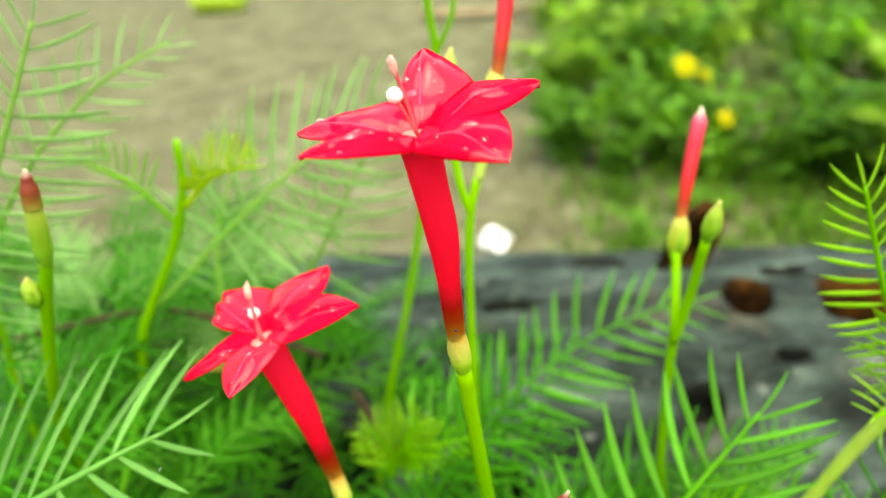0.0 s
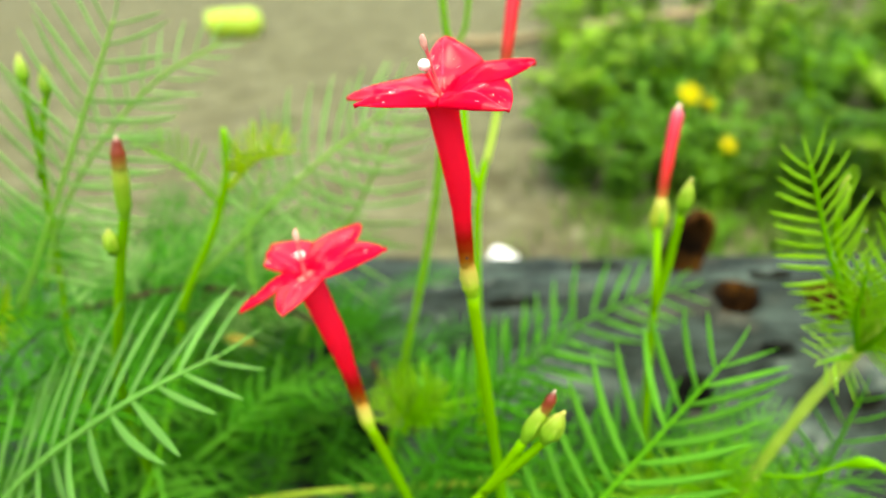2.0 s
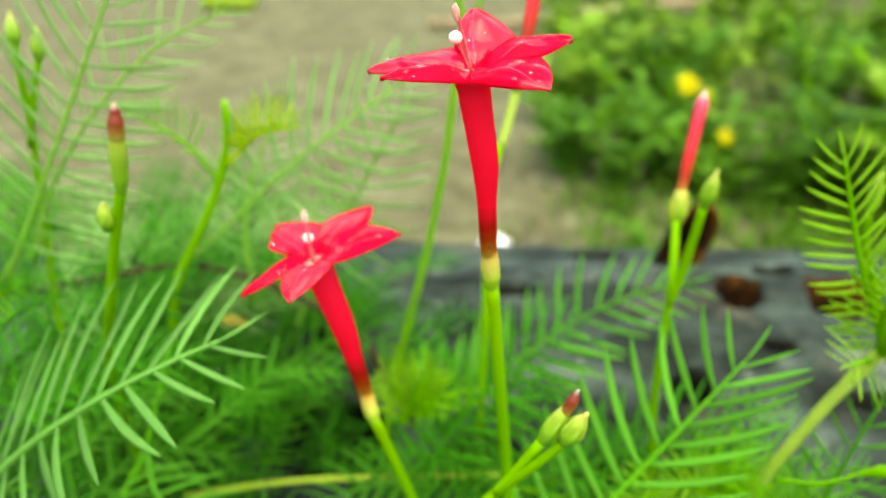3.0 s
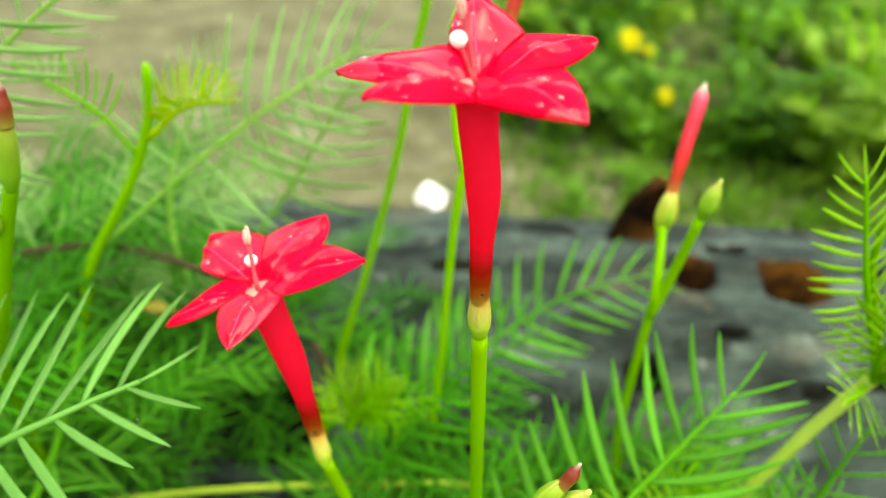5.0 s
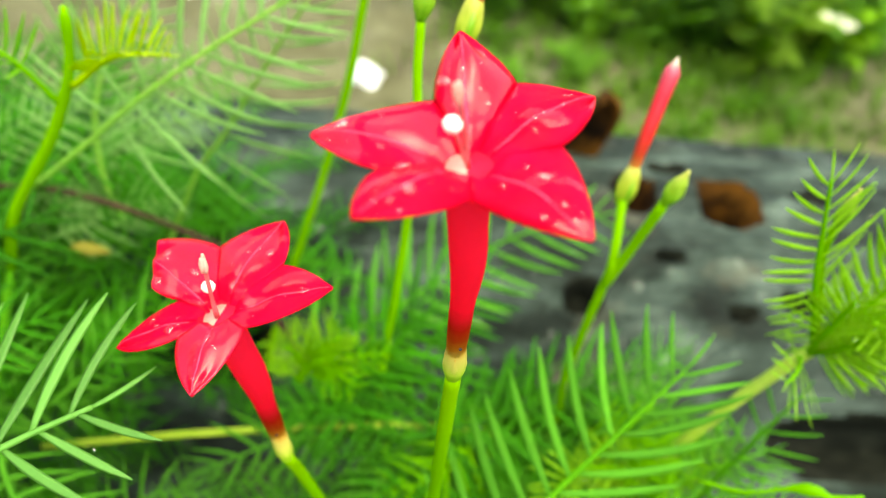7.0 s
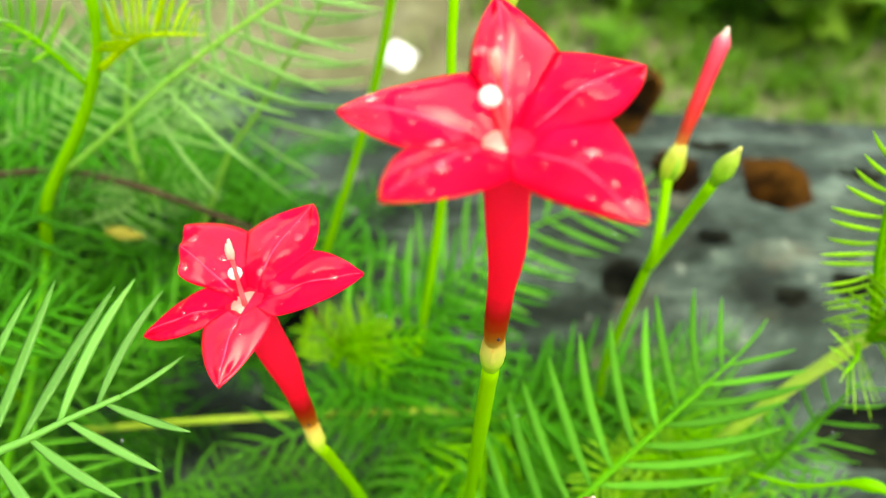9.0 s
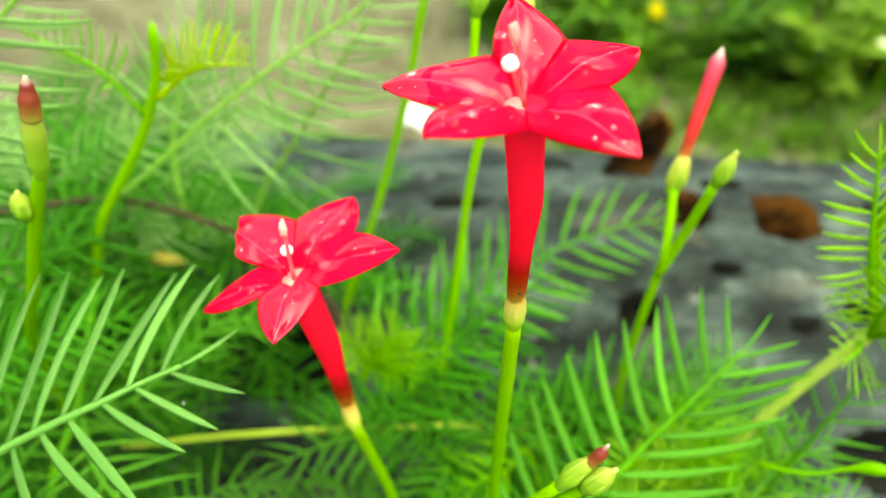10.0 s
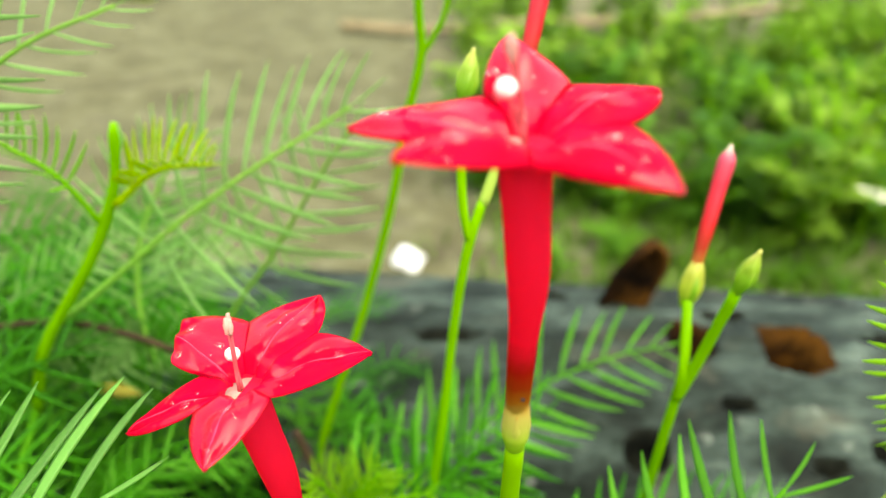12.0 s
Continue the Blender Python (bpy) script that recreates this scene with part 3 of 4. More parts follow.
def build_petal(parent, c, tip, valleys, axis, seed, material, drops=(), blunt=None, bulge=0.1):
    """One lobe of the star, joined to its neighbours along seams; blunt: half of the folded-back end, as a vector."""
    c, tip, axis = Vector(c), Vector(tip), Vector(axis)
    length = (tip - c).length
    e = (tip - c).normalized()
    lat = axis.cross(e).normalized()
    nn = e.cross(lat)
    if nn.dot(axis) < 0:
        nn = -nn
    sides = []
    for valley in valleys:
        valley = Vector(valley)
        out = lat if (valley - c).dot(lat) > 0 else -lat
        end = tip + blunt * (1 if blunt.dot(out) > 0 else -1) if blunt else tip
        sides.append((valley, out, end))
    sides.sort(key=lambda q: q[1].dot(lat))

    def at(u, v):
        mid = c.lerp(tip, v)
        lo, hi = [petal_edge(c, q, end, o, bulge, v) for q, o, end in sides]
        p = mid + (hi - lo) * 0.5 * u + ((hi + lo) * 0.5 - mid) * u * u
        rim = 1 - abs(u) ** 3
        h = 0.055 * max(0.0, math.sin(math.pi * min(1.0, v * 1.4 - 0.4))) * (1 - u * u) + 0.016 * v * math.cos(6.8 * u) * rim
        h -= 0.026 * math.exp(-(u / 0.13) ** 2) * min(1, 4 * (1 - v))
        h += 0.055 * noise.noise(Vector((u * 1.5, v * 3.2, seed * 3.7))) * rim * min(1, v * 2.5)
        h -= 0.05 * max(0.0, v - 0.72)
        return p + nn * (length * h) - axis * (0.0021 * max(0.0, (0.24 - v) / 0.16) ** 1.4)

    def normal(u, v):
        du, dv = at(min(u + 0.05, 1), v) - at(max(u - 0.05, -1), v), at(u, min(v + 0.03, 0.99)) - at(u, max(v - 0.03, 0.01))
        q = dv.cross(du)
        return (q if q.dot(nn) > 0 else -q).normalized() if q.length > 1e-12 else nn
    nv, nu = 34, 19
    rows, normals = [], []
    for i in range(nv):
        v = 0.09 + 0.905 * i / (nv - 1)
        rows.append([at(2 * j / (nu - 1) - 1, v) for j in range(nu)])
        normals.append([normal(2 * j / (nu - 1) - 1, v) for j in range(nu)])
    petal = part("petal", slab(rows, normals, 0.00028), material, parent)
    part("midrib", sweep([at(0.0, v) + normal(0.0, v) * 0.00012 for v in (0.2, 0.32, 0.45, 0.6, 0.75, 0.88, 0.97)], taper((0, 0.00020), (0.6, 0.00013), (1, 0.00006)), 24, 6), VEIN, petal, "paler raised vein")
    for u, v, r in drops:
        q = normal(u, v)
        ax = q.to_track_quat("Z", "Y").to_matrix()
        part("water_drop", ball(at(u, v) + q * (0.00014 + r * 0.12), (r, r * 0.8, r * 0.45), 10, 6, ax), WATER, petal, "clear water drop")
    return petal


def star_flower(at, throat, tips, valleys, axis, calyx_top, calyx_base, stalk, stigma, stamen_tip, label, seed, drop_count, wet, folded=None, bulge=0.06, spread=0.0003, girth=1.0):
    """A trumpet flower with a five-lobed star of petals on a slender tube, a calyx and a stalk."""
    rng = random.Random(seed)
    ob = thing("red_star_flower", at, label, "flower", "red star flowers")
    throat, calyx_top, calyx_base, axis = Vector(throat), Vector(calyx_top), Vector(calyx_base), Vector(axis).normalized()
    mid = throat.lerp(calyx_top, 0.5) + Vector((0.0006, 0, 0))
    top = throat - axis * 0.0011
    part("tube", sweep([calyx_base.lerp(calyx_top, 0.35), calyx_top, calyx_top.lerp(mid, 0.55), mid, mid.lerp(top, 0.6), top],
                       taper(*((u, r * girth) for u, r in ((0, 0.0011), (0.12, 0.0013), (0.35, 0.00155), (0.7, 0.0023), (0.9, 0.0025), (1, 0.0029)))), 40, 20), TUBE, ob)
    for k, tip in enumerate(tips):
        drops = [(rng.uniform(-0.7, 0.7), rng.uniform(0.35, 0.85), rng.choice((0.00014, 0.0002, 0.00028, 0.0004, 0.0009))) for _ in range(drop_count)]
        build_petal(ob, throat, tip, (valleys[k - 1], valleys[k]), axis, seed + k, wet[k], drops, Vector((-0.0006, 0.0048, 0.0)) if k == folded else None, bulge)
    part("throat", joined([sweep([throat - axis * 0.0034, throat - axis * 0.0011], taper((0, 0.0010), (1, 0.0021)), 4, 16)]), STAMEN, ob, "pale pink throat of the flower")
    calyx = part("calyx", sweep([calyx_base, calyx_base.lerp(calyx_top, 0.5), calyx_top], taper((0, 0.00102), (0.32, 0.00145), (0.6, 0.0014), (1, 0.00135 * girth)), 20, 16, 0.04), CALYX, ob)
    d = (calyx_top - calyx_base).normalized()
    s0 = d.orthogonal().normalized()
    for k in range(5):
        a = 2 * math.pi * k / 5
        o = (Matrix.Rotation(a, 3, d) @ s0)
        part("sepal", sweep([calyx_base.lerp(calyx_top, 0.02) + o * 0.0006, calyx_base.lerp(calyx_top, 0.45) + o * 0.00098, calyx_base.lerp(calyx_top, 0.75) + o * 0.00092, calyx_base.lerp(calyx_top, 0.95) + o * 0.0009 * girth],
                            taper((0, 0.0002), (0.35, 0.00055), (0.8, 0.0004), (1, 0.0001)), 10, 8), CALYX, calyx)
    part("stalk", sweep(stalk, taper((0, 0.0010), (0.1, 0.00105), (1, 0.0011)), 24, 12, 0.08), STALK_SHADED, ob)
    part("stigma", ball(stigma, (0.0009, 0.0009, 0.00085), 14, 10), STIGMA, ob, "round white stigma")
    part("style", sweep([throat - axis * 0.001, Vector(stigma)], 0.00022, 6, 6), FILAMENT, ob)
    st = Vector(stamen_tip)
    for k in range(5):
        j = Vector((rng.uniform(-1, 1), rng.uniform(-1, 1), rng.uniform(-1.6, 0.6))) * spread
        f = part("stamen", sweep([throat - axis * 0.001 + j * 0.5, throat.lerp(st, 0.55) + j * 0.6, st + j], 0.00015, 8, 6), FILAMENT, ob)
        tipd = (st - throat).normalized()
        part("anther", sweep([st + j - tipd * 0.0012, st + j + tipd * 0.0006], taper((0, 0.00022), (0.5, 0.00037), (1, 0.0002)), 6, 8), STAMEN, f)
    part("speck", ball(calyx_top + Vector((0.0001, -0.0017, 0.0014)), (0.00022, 0.00018, 0.0002), 7, 5), SPECK, ob, "tiny dark speck")
    return ob


def weed_leaf(base, d, up, length, width):
    lat = up.cross(d).normalized()
    nn = d.cross(lat)
    rows, normals = [], []
    for i in range(5):
        v = i / 4
        w = width * math.sin(math.pi * (0.06 + 0.90 * v) ** 0.8)
        c = base + d * length * v - nn * length * 0.25 * v * v
        rows.append([c - lat * w + nn * w * 0.25, c, c + lat * w + nn * w * 0.25])
        normals.append([nn, nn, nn])
    return slab(rows, normals, 0.0006)


# ---- the two open flowers ----
star_flower((0.0225, 0.102, 0.19), (0.0143, 0.0848, 0.2918),
            [(0.0144, 0.1006, 0.2968), (0.0280, 0.0945, 0.2937), (0.0236, 0.0748, 0.2912), (0.0040, 0.0748, 0.2924), (-0.0001, 0.0903, 0.2900)],
            [(0.0204, 0.0972, 0.2931), (0.0231, 0.0868, 0.2924), (0.0141, 0.0803, 0.2905), (0.0062, 0.0836, 0.2908), (0.0118, 0.0937, 0.2924)],
            (-0.05, -0.10, 1.0), (0.0171, 0.0871, 0.2642), (0.0177, 0.0882, 0.2577),
            [(0.0177, 0.0882, 0.2582), (0.0193, 0.0930, 0.2385), (0.0215, 0.0995, 0.2114), (0.024, 0.104, 0.18), (0.027, 0.110, 0.14)],
            (0.0123, 0.0846, 0.2953), (0.0122, 0.0846, 0.2988),
            "open red five-pointed flower, wet with drops, on an upright stalk", 3, 9, (PETAL_WET, PETAL_DAMP, PETAL_DAMP, PETAL_DRY, PETAL_WET), bulge=0.11, girth=0.87)
star_flower((0.0045, 0.112, 0.18), (-0.0124, 0.0990, 0.2568),
            [(-0.0051, 0.1149, 0.2598), (0.0024, 0.1000, 0.2609), (-0.0136, 0.0867, 0.2551), (-0.0264, 0.1002, 0.2482), (-0.0223, 0.1090, 0.2560)],
            [(-0.0044, 0.1048, 0.2600), (-0.0085, 0.0958, 0.2572), (-0.0168, 0.0962, 0.2548), (-0.0174, 0.1026, 0.2551), (-0.0136, 0.1110, 0.2574)],
            (-0.25, -0.10, 1.0), (-0.0056, 0.1018, 0.2268), (-0.0040, 0.1010, 0.2205),
            [(-0.0040, 0.1010, 0.2210), (-0.0017, 0.1050, 0.2089), (0.0024, 0.1100, 0.1894), (0.007, 0.114, 0.165), (0.012, 0.118, 0.13)],
            (-0.0135, 0.1009, 0.2594), (-0.0132, 0.1013, 0.2636),
            "open red five-pointed flower, wet with drops, leaning over", 11, 7, (PETAL_WET, PETAL_DRY, PETAL_WET, PETAL_DAMP, PETAL_WET), 4, 0.13, 0.0009)


# ---- buds ----
def closed_bud(parent, points, widths, material, label=""):
    return part("bud", sweep(points, taper(*widths), 22, 14, 0.05), material, parent, label)


def spindle(parent, base, tip, radius, material, name="bud", label=""):
    """A closed bud or calyx wrapped in five overlapping sepals."""
    b, t = Vector(base), Vector(tip)
    body = part(name, sweep([b, b.lerp(t, 0.33), b.lerp(t, 0.66), t], taper((0, radius * 0.55), (0.3, radius * 0.93), (0.6, radius * 0.84), (1, radius * 0.18)), 14, 12, 0.06), material, parent, label)
    d = (t - b).normalized()
    s0 = d.orthogonal().normalized()
    for k in range(5):
        o = Matrix.Rotation(2 * math.pi * (k + 0.15 * (k % 2)) / 5, 3, d) @ s0 * radius
        top = 0.72 + 0.09 * (k % 3)
        part("sepal", sweep([b + o * 0.35, b.lerp(t, 0.3) + o * 0.72, b.lerp(t, 0.3 + top * 0.3) + o * 0.66, b.lerp(t, top) + o * 0.34],
                            taper((0, radius * 0.18), (0.4, radius * 0.36), (0.8, radius * 0.28), (1, radius * 0.05)), 10, 8), SEPAL if k % 2 else material, body)
    return body


right_bud = thing("flower_bud", (0.061, 0.15, 0.157), "slender unopened red bud beside a small green bud on a stalk", "flower bud", "flower buds")
part("stalk", sweep([(0.0604, 0.1472, 0.2445), (0.0594, 0.14, 0.2336), (0.0597, 0.1405, 0.2257), (0.0598, 0.142, 0.2131), (0.0612, 0.146, 0.1879), (0.064, 0.15, 0.1587), (0.052, 0.155, 0.13)], 0.0010, 30, 9, 0.08), STEM, right_bud)
spindle(right_bud, (0.0604, 0.1475, 0.2420), (0.0612, 0.1478, 0.2535), 0.0021, CALYX_GREEN, "calyx")
closed_bud(right_bud, [(0.0607, 0.1476, 0.2490), (0.0618, 0.1490, 0.2580), (0.0635, 0.1515, 0.2680), (0.0643, 0.1525, 0.2727)],
           ((0, 0.0011), (0.45, 0.0014), (0.75, 0.0016), (1, 0.0003)), BUD_RED, "closed red bud with a pale tip")
part("side_stalk", sweep([(0.0597, 0.1404, 0.2258), (0.0612, 0.1385, 0.2360), (0.0618, 0.1330, 0.2535)], taper((0, 0.0011), (1, 0.0010)), 12, 8, 0.08), STEM, right_bud)
spindle(right_bud, (0.0618, 0.1331, 0.2530), (0.0627, 0.1310, 0.2618), 0.0017, POD, label="small closed green bud")

left_bud = thing("flower_bud", (-0.07, 0.12, 0.217), "faded bud with a dark maroon tip on a green stalk", "flower bud", "flower buds")
part("stalk", sweep([(-0.0511, 0.1130, 0.2630), (-0.0535, 0.1140, 0.2570), (-0.0570, 0.1160, 0.2482), (-0.0623, 0.1195, 0.2342), (-0.0715, 0.1290, 0.2150), (-0.081, 0.144, 0.188), (-0.086, 0.155, 0.15)], 0.0011, 30, 9, 0.1), STEM, left_bud)
closed_bud(left_bud, [(-0.0511, 0.1130, 0.2625), (-0.0499, 0.1120, 0.2679), (-0.0484, 0.1105, 0.2745)], ((0, 0.0010), (0.3, 0.0015), (0.7, 0.0016), (1, 0.0013)), POD)
closed_bud(left_bud, [(-0.0485, 0.1106, 0.2735), (-0.0479, 0.1102, 0.2770), (-0.0474, 0.1100, 0.2800)], ((0, 0.0014), (0.4, 0.0014), (0.75, 0.0009), (1, 0.0003)), BUD_TIP, "dark maroon withered tip")
spindle(left_bud, (-0.0556, 0.1135, 0.2545), (-0.0545, 0.1118, 0.2607), 0.0016, POD, label="small round green bud")

low_bud = thing("flower_bud", (0.0133, 0.085, 0.2137), "pair of small closed buds, one maroon-tipped, on a slanting stalk", "flower bud", "flower buds")
part("stalk", sweep([(0.0260, 0.0790, 0.2361), (0.0191, 0.0820, 0.2221), (0.0125, 0.0840, 0.2125), (0.0052, 0.0890, 0.1938), (0.0022, 0.0970, 0.1588)], 0.00085, 20, 8, 0.08), STEM, low_bud)
part("side_stalk", sweep([(0.0191, 0.0819, 0.2221), (0.0247, 0.0790, 0.2308), (0.0292, 0.0780, 0.2368)], 0.0008, 12, 8, 0.08), STEM, low_bud)
spindle(low_bud, (0.0258, 0.0791, 0.2356), (0.0298, 0.0780, 0.2443), 0.0015, POD, label="faded yellow-green bud")
closed_bud(low_bud, [(0.0288, 0.0783, 0.2418), (0.0298, 0.0780, 0.2443), (0.0305, 0.0779, 0.2464)], ((0, 0.0009), (0.5, 0.0009), (1, 0.0002)), BUD_TIP, "maroon tip")
spindle(low_bud, (0.0290, 0.0780, 0.2366), (0.0318, 0.0762, 0.2436), 0.0017, POD, label="plump closed green bud")

tall_bud = thing("flower_bud", (0.0166, 0.16, 0.1843), "tall stalk with a closed red bud and a green bud", "flower bud", "flower buds")
part("stalk", sweep([(0.0197, 0.1460, 0.2620), (0.0183, 0.1456, 0.2560), (0.0174, 0.1468, 0.2470), (0.0170, 0.1500, 0.2325), (0.0169, 0.1550, 0.2050), (0.0166, 0.1600, 0.1843), (0.016, 0.166, 0.14)], 0.0009, 26, 8, 0.08), STEM, tall_bud)
part("side_stalk", sweep([(0.0180, 0.1457, 0.2545), (0.0163, 0.1452, 0.2610), (0.0153, 0.1450, 0.2690), (0.0148, 0.1450, 0.2800)], 0.0008, 12, 8, 0.08), STEM, tall_bud)
spindle(tall_bud, (0.0148, 0.1450, 0.2790), (0.0158, 0.1450, 0.2880), 0.0017, POD, label="closed green bud")
part("red_stalk", sweep([(0.0198, 0.1460, 0.2615), (0.0214, 0.1465, 0.2680), (0.0228, 0.1470, 0.2745)], 0.0010, 10, 8, 0.08), STEM_PALE, tall_bud)
spindle(tall_bud, (0.0226, 0.1470, 0.2735), (0.0244, 0.1482, 0.2850), 0.0021, CALYX_GREEN, "calyx")
closed_bud(tall_bud, [(0.0238, 0.1477, 0.2800), (0.0250, 0.1483, 0.2875), (0.0264, 0.1500, 0.2972), (0.0278, 0.1505, 0.3055)], ((0, 0.0011), (0.45, 0.0014), (0.75, 0.0016), (1, 0.0003)), BUD_RED)

tall_stem = thing("vine_stem", (-0.0131, 0.2, 0.163), "thin upright green vine stem that forks near its top", "stem")
part("stem", sweep([(0.0068, 0.2000, 0.318), (0.0081, 0.2000, 0.2883), (0.0094, 0.2000, 0.2764), (0.0069, 0.2000, 0.2612), (0.0038, 0.2000, 0.2377), (-0.0026, 0.2000, 0.2060), (-0.0131, 0.2000, 0.1633), (-0.019, 0.197, 0.13)], taper((0, 0.0009), (0.3, 0.0011), (1, 0.0012)), 40, 9, 0.08), STEM, tall_stem)
part("branch", sweep([(0.0175, 0.2000, 0.318), (0.0147, 0.2000, 0.2888), (0.0123, 0.2000, 0.2812), (0.0093, 0.2000, 0.2760)], 0.0007, 16, 8, 0.08), STEM, tall_stem)

left_stems = thing("flower_bud", (-0.0961, 0.155, 0.2376), "two green buds on thin upright stalks among feathery leaves", "flower bud", "flower buds")
part("stalk", sweep([(-0.0886, 0.1500, 0.283), (-0.0892, 0.1500, 0.2779), (-0.0911, 0.1520, 0.2643), (-0.0961, 0.1550, 0.2376), (-0.102, 0.158, 0.20), (-0.105, 0.162, 0.15)], 0.0009, 24, 8, 0.08), STEM, left_stems)
part("side_stalk", sweep([(-0.0838, 0.1500, 0.280), (-0.0864, 0.1500, 0.2736), (-0.0928, 0.1520, 0.2583)], 0.0008, 12, 8, 0.08), STEM, left_stems)
spindle(left_stems, (-0.0887, 0.1500, 0.282), (-0.0880, 0.1500, 0.2895), 0.0015, POD)
spindle(left_stems, (-0.0839, 0.1500, 0.279), (-0.0828, 0.1500, 0.2865), 0.0015, POD)

# ---- the vines and their leaves ----
middle_vine = thing("cypress_vine", (0.0, 0.15, 0.13), "green climbing vine with feathery leaves, sprawling over the grey trunk", "vine", "vines")
part("stem", sweep([(-0.075, 0.155, 0.145), (-0.0398, 0.1500, 0.1572), (-0.0006, 0.1500, 0.1612), (0.0287, 0.1500, 0.1620), (0.0567, 0.1500, 0.1560), (0.0820, 0.1500, 0.1470), (0.10, 0.152, 0.13)], 0.0009, 40, 9, 0.12), RUNNER, middle_vine, "pale yellow-green runner")
part("twig", sweep([(-0.13, 0.19, 0.197), (-0.0929, 0.1900, 0.2052), (-0.0759, 0.1900, 0.2074), (-0.0622, 0.1900, 0.2047), (-0.0483, 0.1900, 0.1993), (-0.03, 0.192, 0.188)], 0.0009, 30, 7, 0.2), TWIG, middle_vine, "thin brown dry tendril")
left_vine = thing("cypress_vine", (-0.09, 0.12, 0.13), "green climbing vine with long feathery leaves and a young tip", "vine", "vines")
right_vine = thing("cypress_vine", (0.0918, 0.14, 0.1533), "pale thick vine stem with feathery leaves beside the grey trunk", "vine", "vines")
part("stem", sweep([(0.070, 0.128, 0.120), (0.0752, 0.126, 0.160), (0.0831, 0.124, 0.1905), (0.0927, 0.124, 0.2114), (0.0991, 0.124, 0.223), (0.1044, 0.124, 0.2326), (0.1086, 0.124, 0.2402), (0.1167, 0.125, 0.2529), (0.130, 0.127, 0.270)], taper((0, 0.0011), (0.3, 0.0013), (0.6, 0.0014), (1, 0.0012)), 60, 12, 0.35), STEM_PALE, right_vine, "thick pale yellow-green stem")
spindle(right_vine, (0.0915, 0.1262, 0.2545), (0.0919, 0.1260, 0.2635), 0.0013, POD)
part("bud_stalk", sweep([(0.1010, 0.1245, 0.2265), (0.0955, 0.1255, 0.2400), (0.0925, 0.1262, 0.2480), (0.0915, 0.1262, 0.2550)], 0.0008, 14, 7), STEM, right_vine)

# the main stems that climb from the earth in front of the trunk
part("main_stem", sweep([(-0.100, 0.105, -0.135), (-0.096, 0.115, -0.03), (-0.088, 0.124, 0.07), (-0.084, 0.13, 0.15), (-0.080, 0.150, 0.17), (-0.0800, 0.1770, 0.19)], 0.0010, 30, 8, 0.15), RIB, left_vine)
part("main_stem", sweep([(0.000, 0.105, -0.135), (0.006, 0.112, -0.02), (0.018, 0.116, 0.07), (0.022, 0.126, 0.115), (0.018, 0.147, 0.158)], 0.0011, 30, 8, 0.15), LEAF_LIME, middle_vine)
part("main_stem", sweep([(0.075, 0.105, -0.135), (0.072, 0.115, -0.02), (0.070, 0.128, 0.07), (0.070, 0.128, 0.125)], 0.0015, 30, 8, 0.15), STEM_PALE, right_vine)

feather_leaf(left_vine, [(-0.0860, 0.0920, 0.2010), (-0.0760, 0.0905, 0.2125), (-0.0650, 0.0895, 0.2225), (-0.0540, 0.0893, 0.2305), (-0.0457, 0.0899, 0.2356), (-0.0403, 0.0907, 0.2383), (-0.0356, 0.0924, 0.2401), (-0.0290, 0.0945, 0.2424)],
             (-0.285, -0.40, 0.87), 0.0225, 13, 66, kind="soft", rib=0.0008, seed=2, start=0.02, tip=0.52, base=1.15, skew=1.22)
feather_leaf(left_vine, [(-0.0900, 0.0960, 0.1900), (-0.0800, 0.0920, 0.2020), (-0.0735, 0.0900, 0.2105), (-0.0690, 0.0890, 0.2150)], (-0.1, -0.6, 0.78), 0.0095, 8, 60, kind="soft", seed=21)
feather_leaf(right_vine, [(0.0265, 0.093, 0.182), (0.0307, 0.0955, 0.1895), (0.0390, 0.1000, 0.1980), (0.0519, 0.1070, 0.2096), (0.0615, 0.1121, 0.2187), (0.0695, 0.1164, 0.2262)], (-0.30, -0.66, 0.69), 0.0255, 12, 55, seed=4, start=0.02, tip=0.45, turn=12)
feather_leaf(right_vine, [(0.0900, 0.1200, 0.165), (0.0925, 0.1200, 0.1750), (0.0958, 0.1200, 0.1911), (0.0988, 0.1200, 0.2055), (0.1010, 0.1200, 0.2150)], (-0.45, -0.65, 0.6), 0.0135, 8, 58, seed=5)
feather_leaf(right_vine, [(0.1005, 0.1245, 0.2255), (0.0955, 0.1240, 0.2360), (0.0902, 0.1229, 0.2465), (0.0862, 0.1226, 0.2570), (0.0826, 0.1226, 0.2672)], (-0.15, -0.68, 0.70), 0.0128, 15, 60, kind="bright", seed=6, start=0.06, tip=0.6)
feather_leaf(right_vine, [(0.1015, 0.1245, 0.2275), (0.1050, 0.1230, 0.2380), (0.1080, 0.1220, 0.2500), (0.1095, 0.1215, 0.2640)], (-0.2, -0.66, 0.70), 0.0135, 16, 58, kind="bright", seed=61, start=0.08, tip=0.6)
feather_leaf(right_vine, [(0.1000, 0.1240, 0.2240), (0.0965, 0.1200, 0.2320), (0.0945, 0.1170, 0.2400), (0.0935, 0.1150, 0.2470)], (-0.3, -0.6, 0.75), 0.0115, 13, 56, kind="bright", seed=62, start=0.08, tip=0.6)
feather_leaf(right_vine, [(0.1040, 0.1240, 0.2320), (0.1110, 0.1220, 0.2370), (0.1180, 0.1205, 0.2390), (0.1250, 0.1200, 0.2380)], (-0.1, -0.6, 0.8), 0.0120, 12, 60, kind="bright", seed=63, start=0.08)
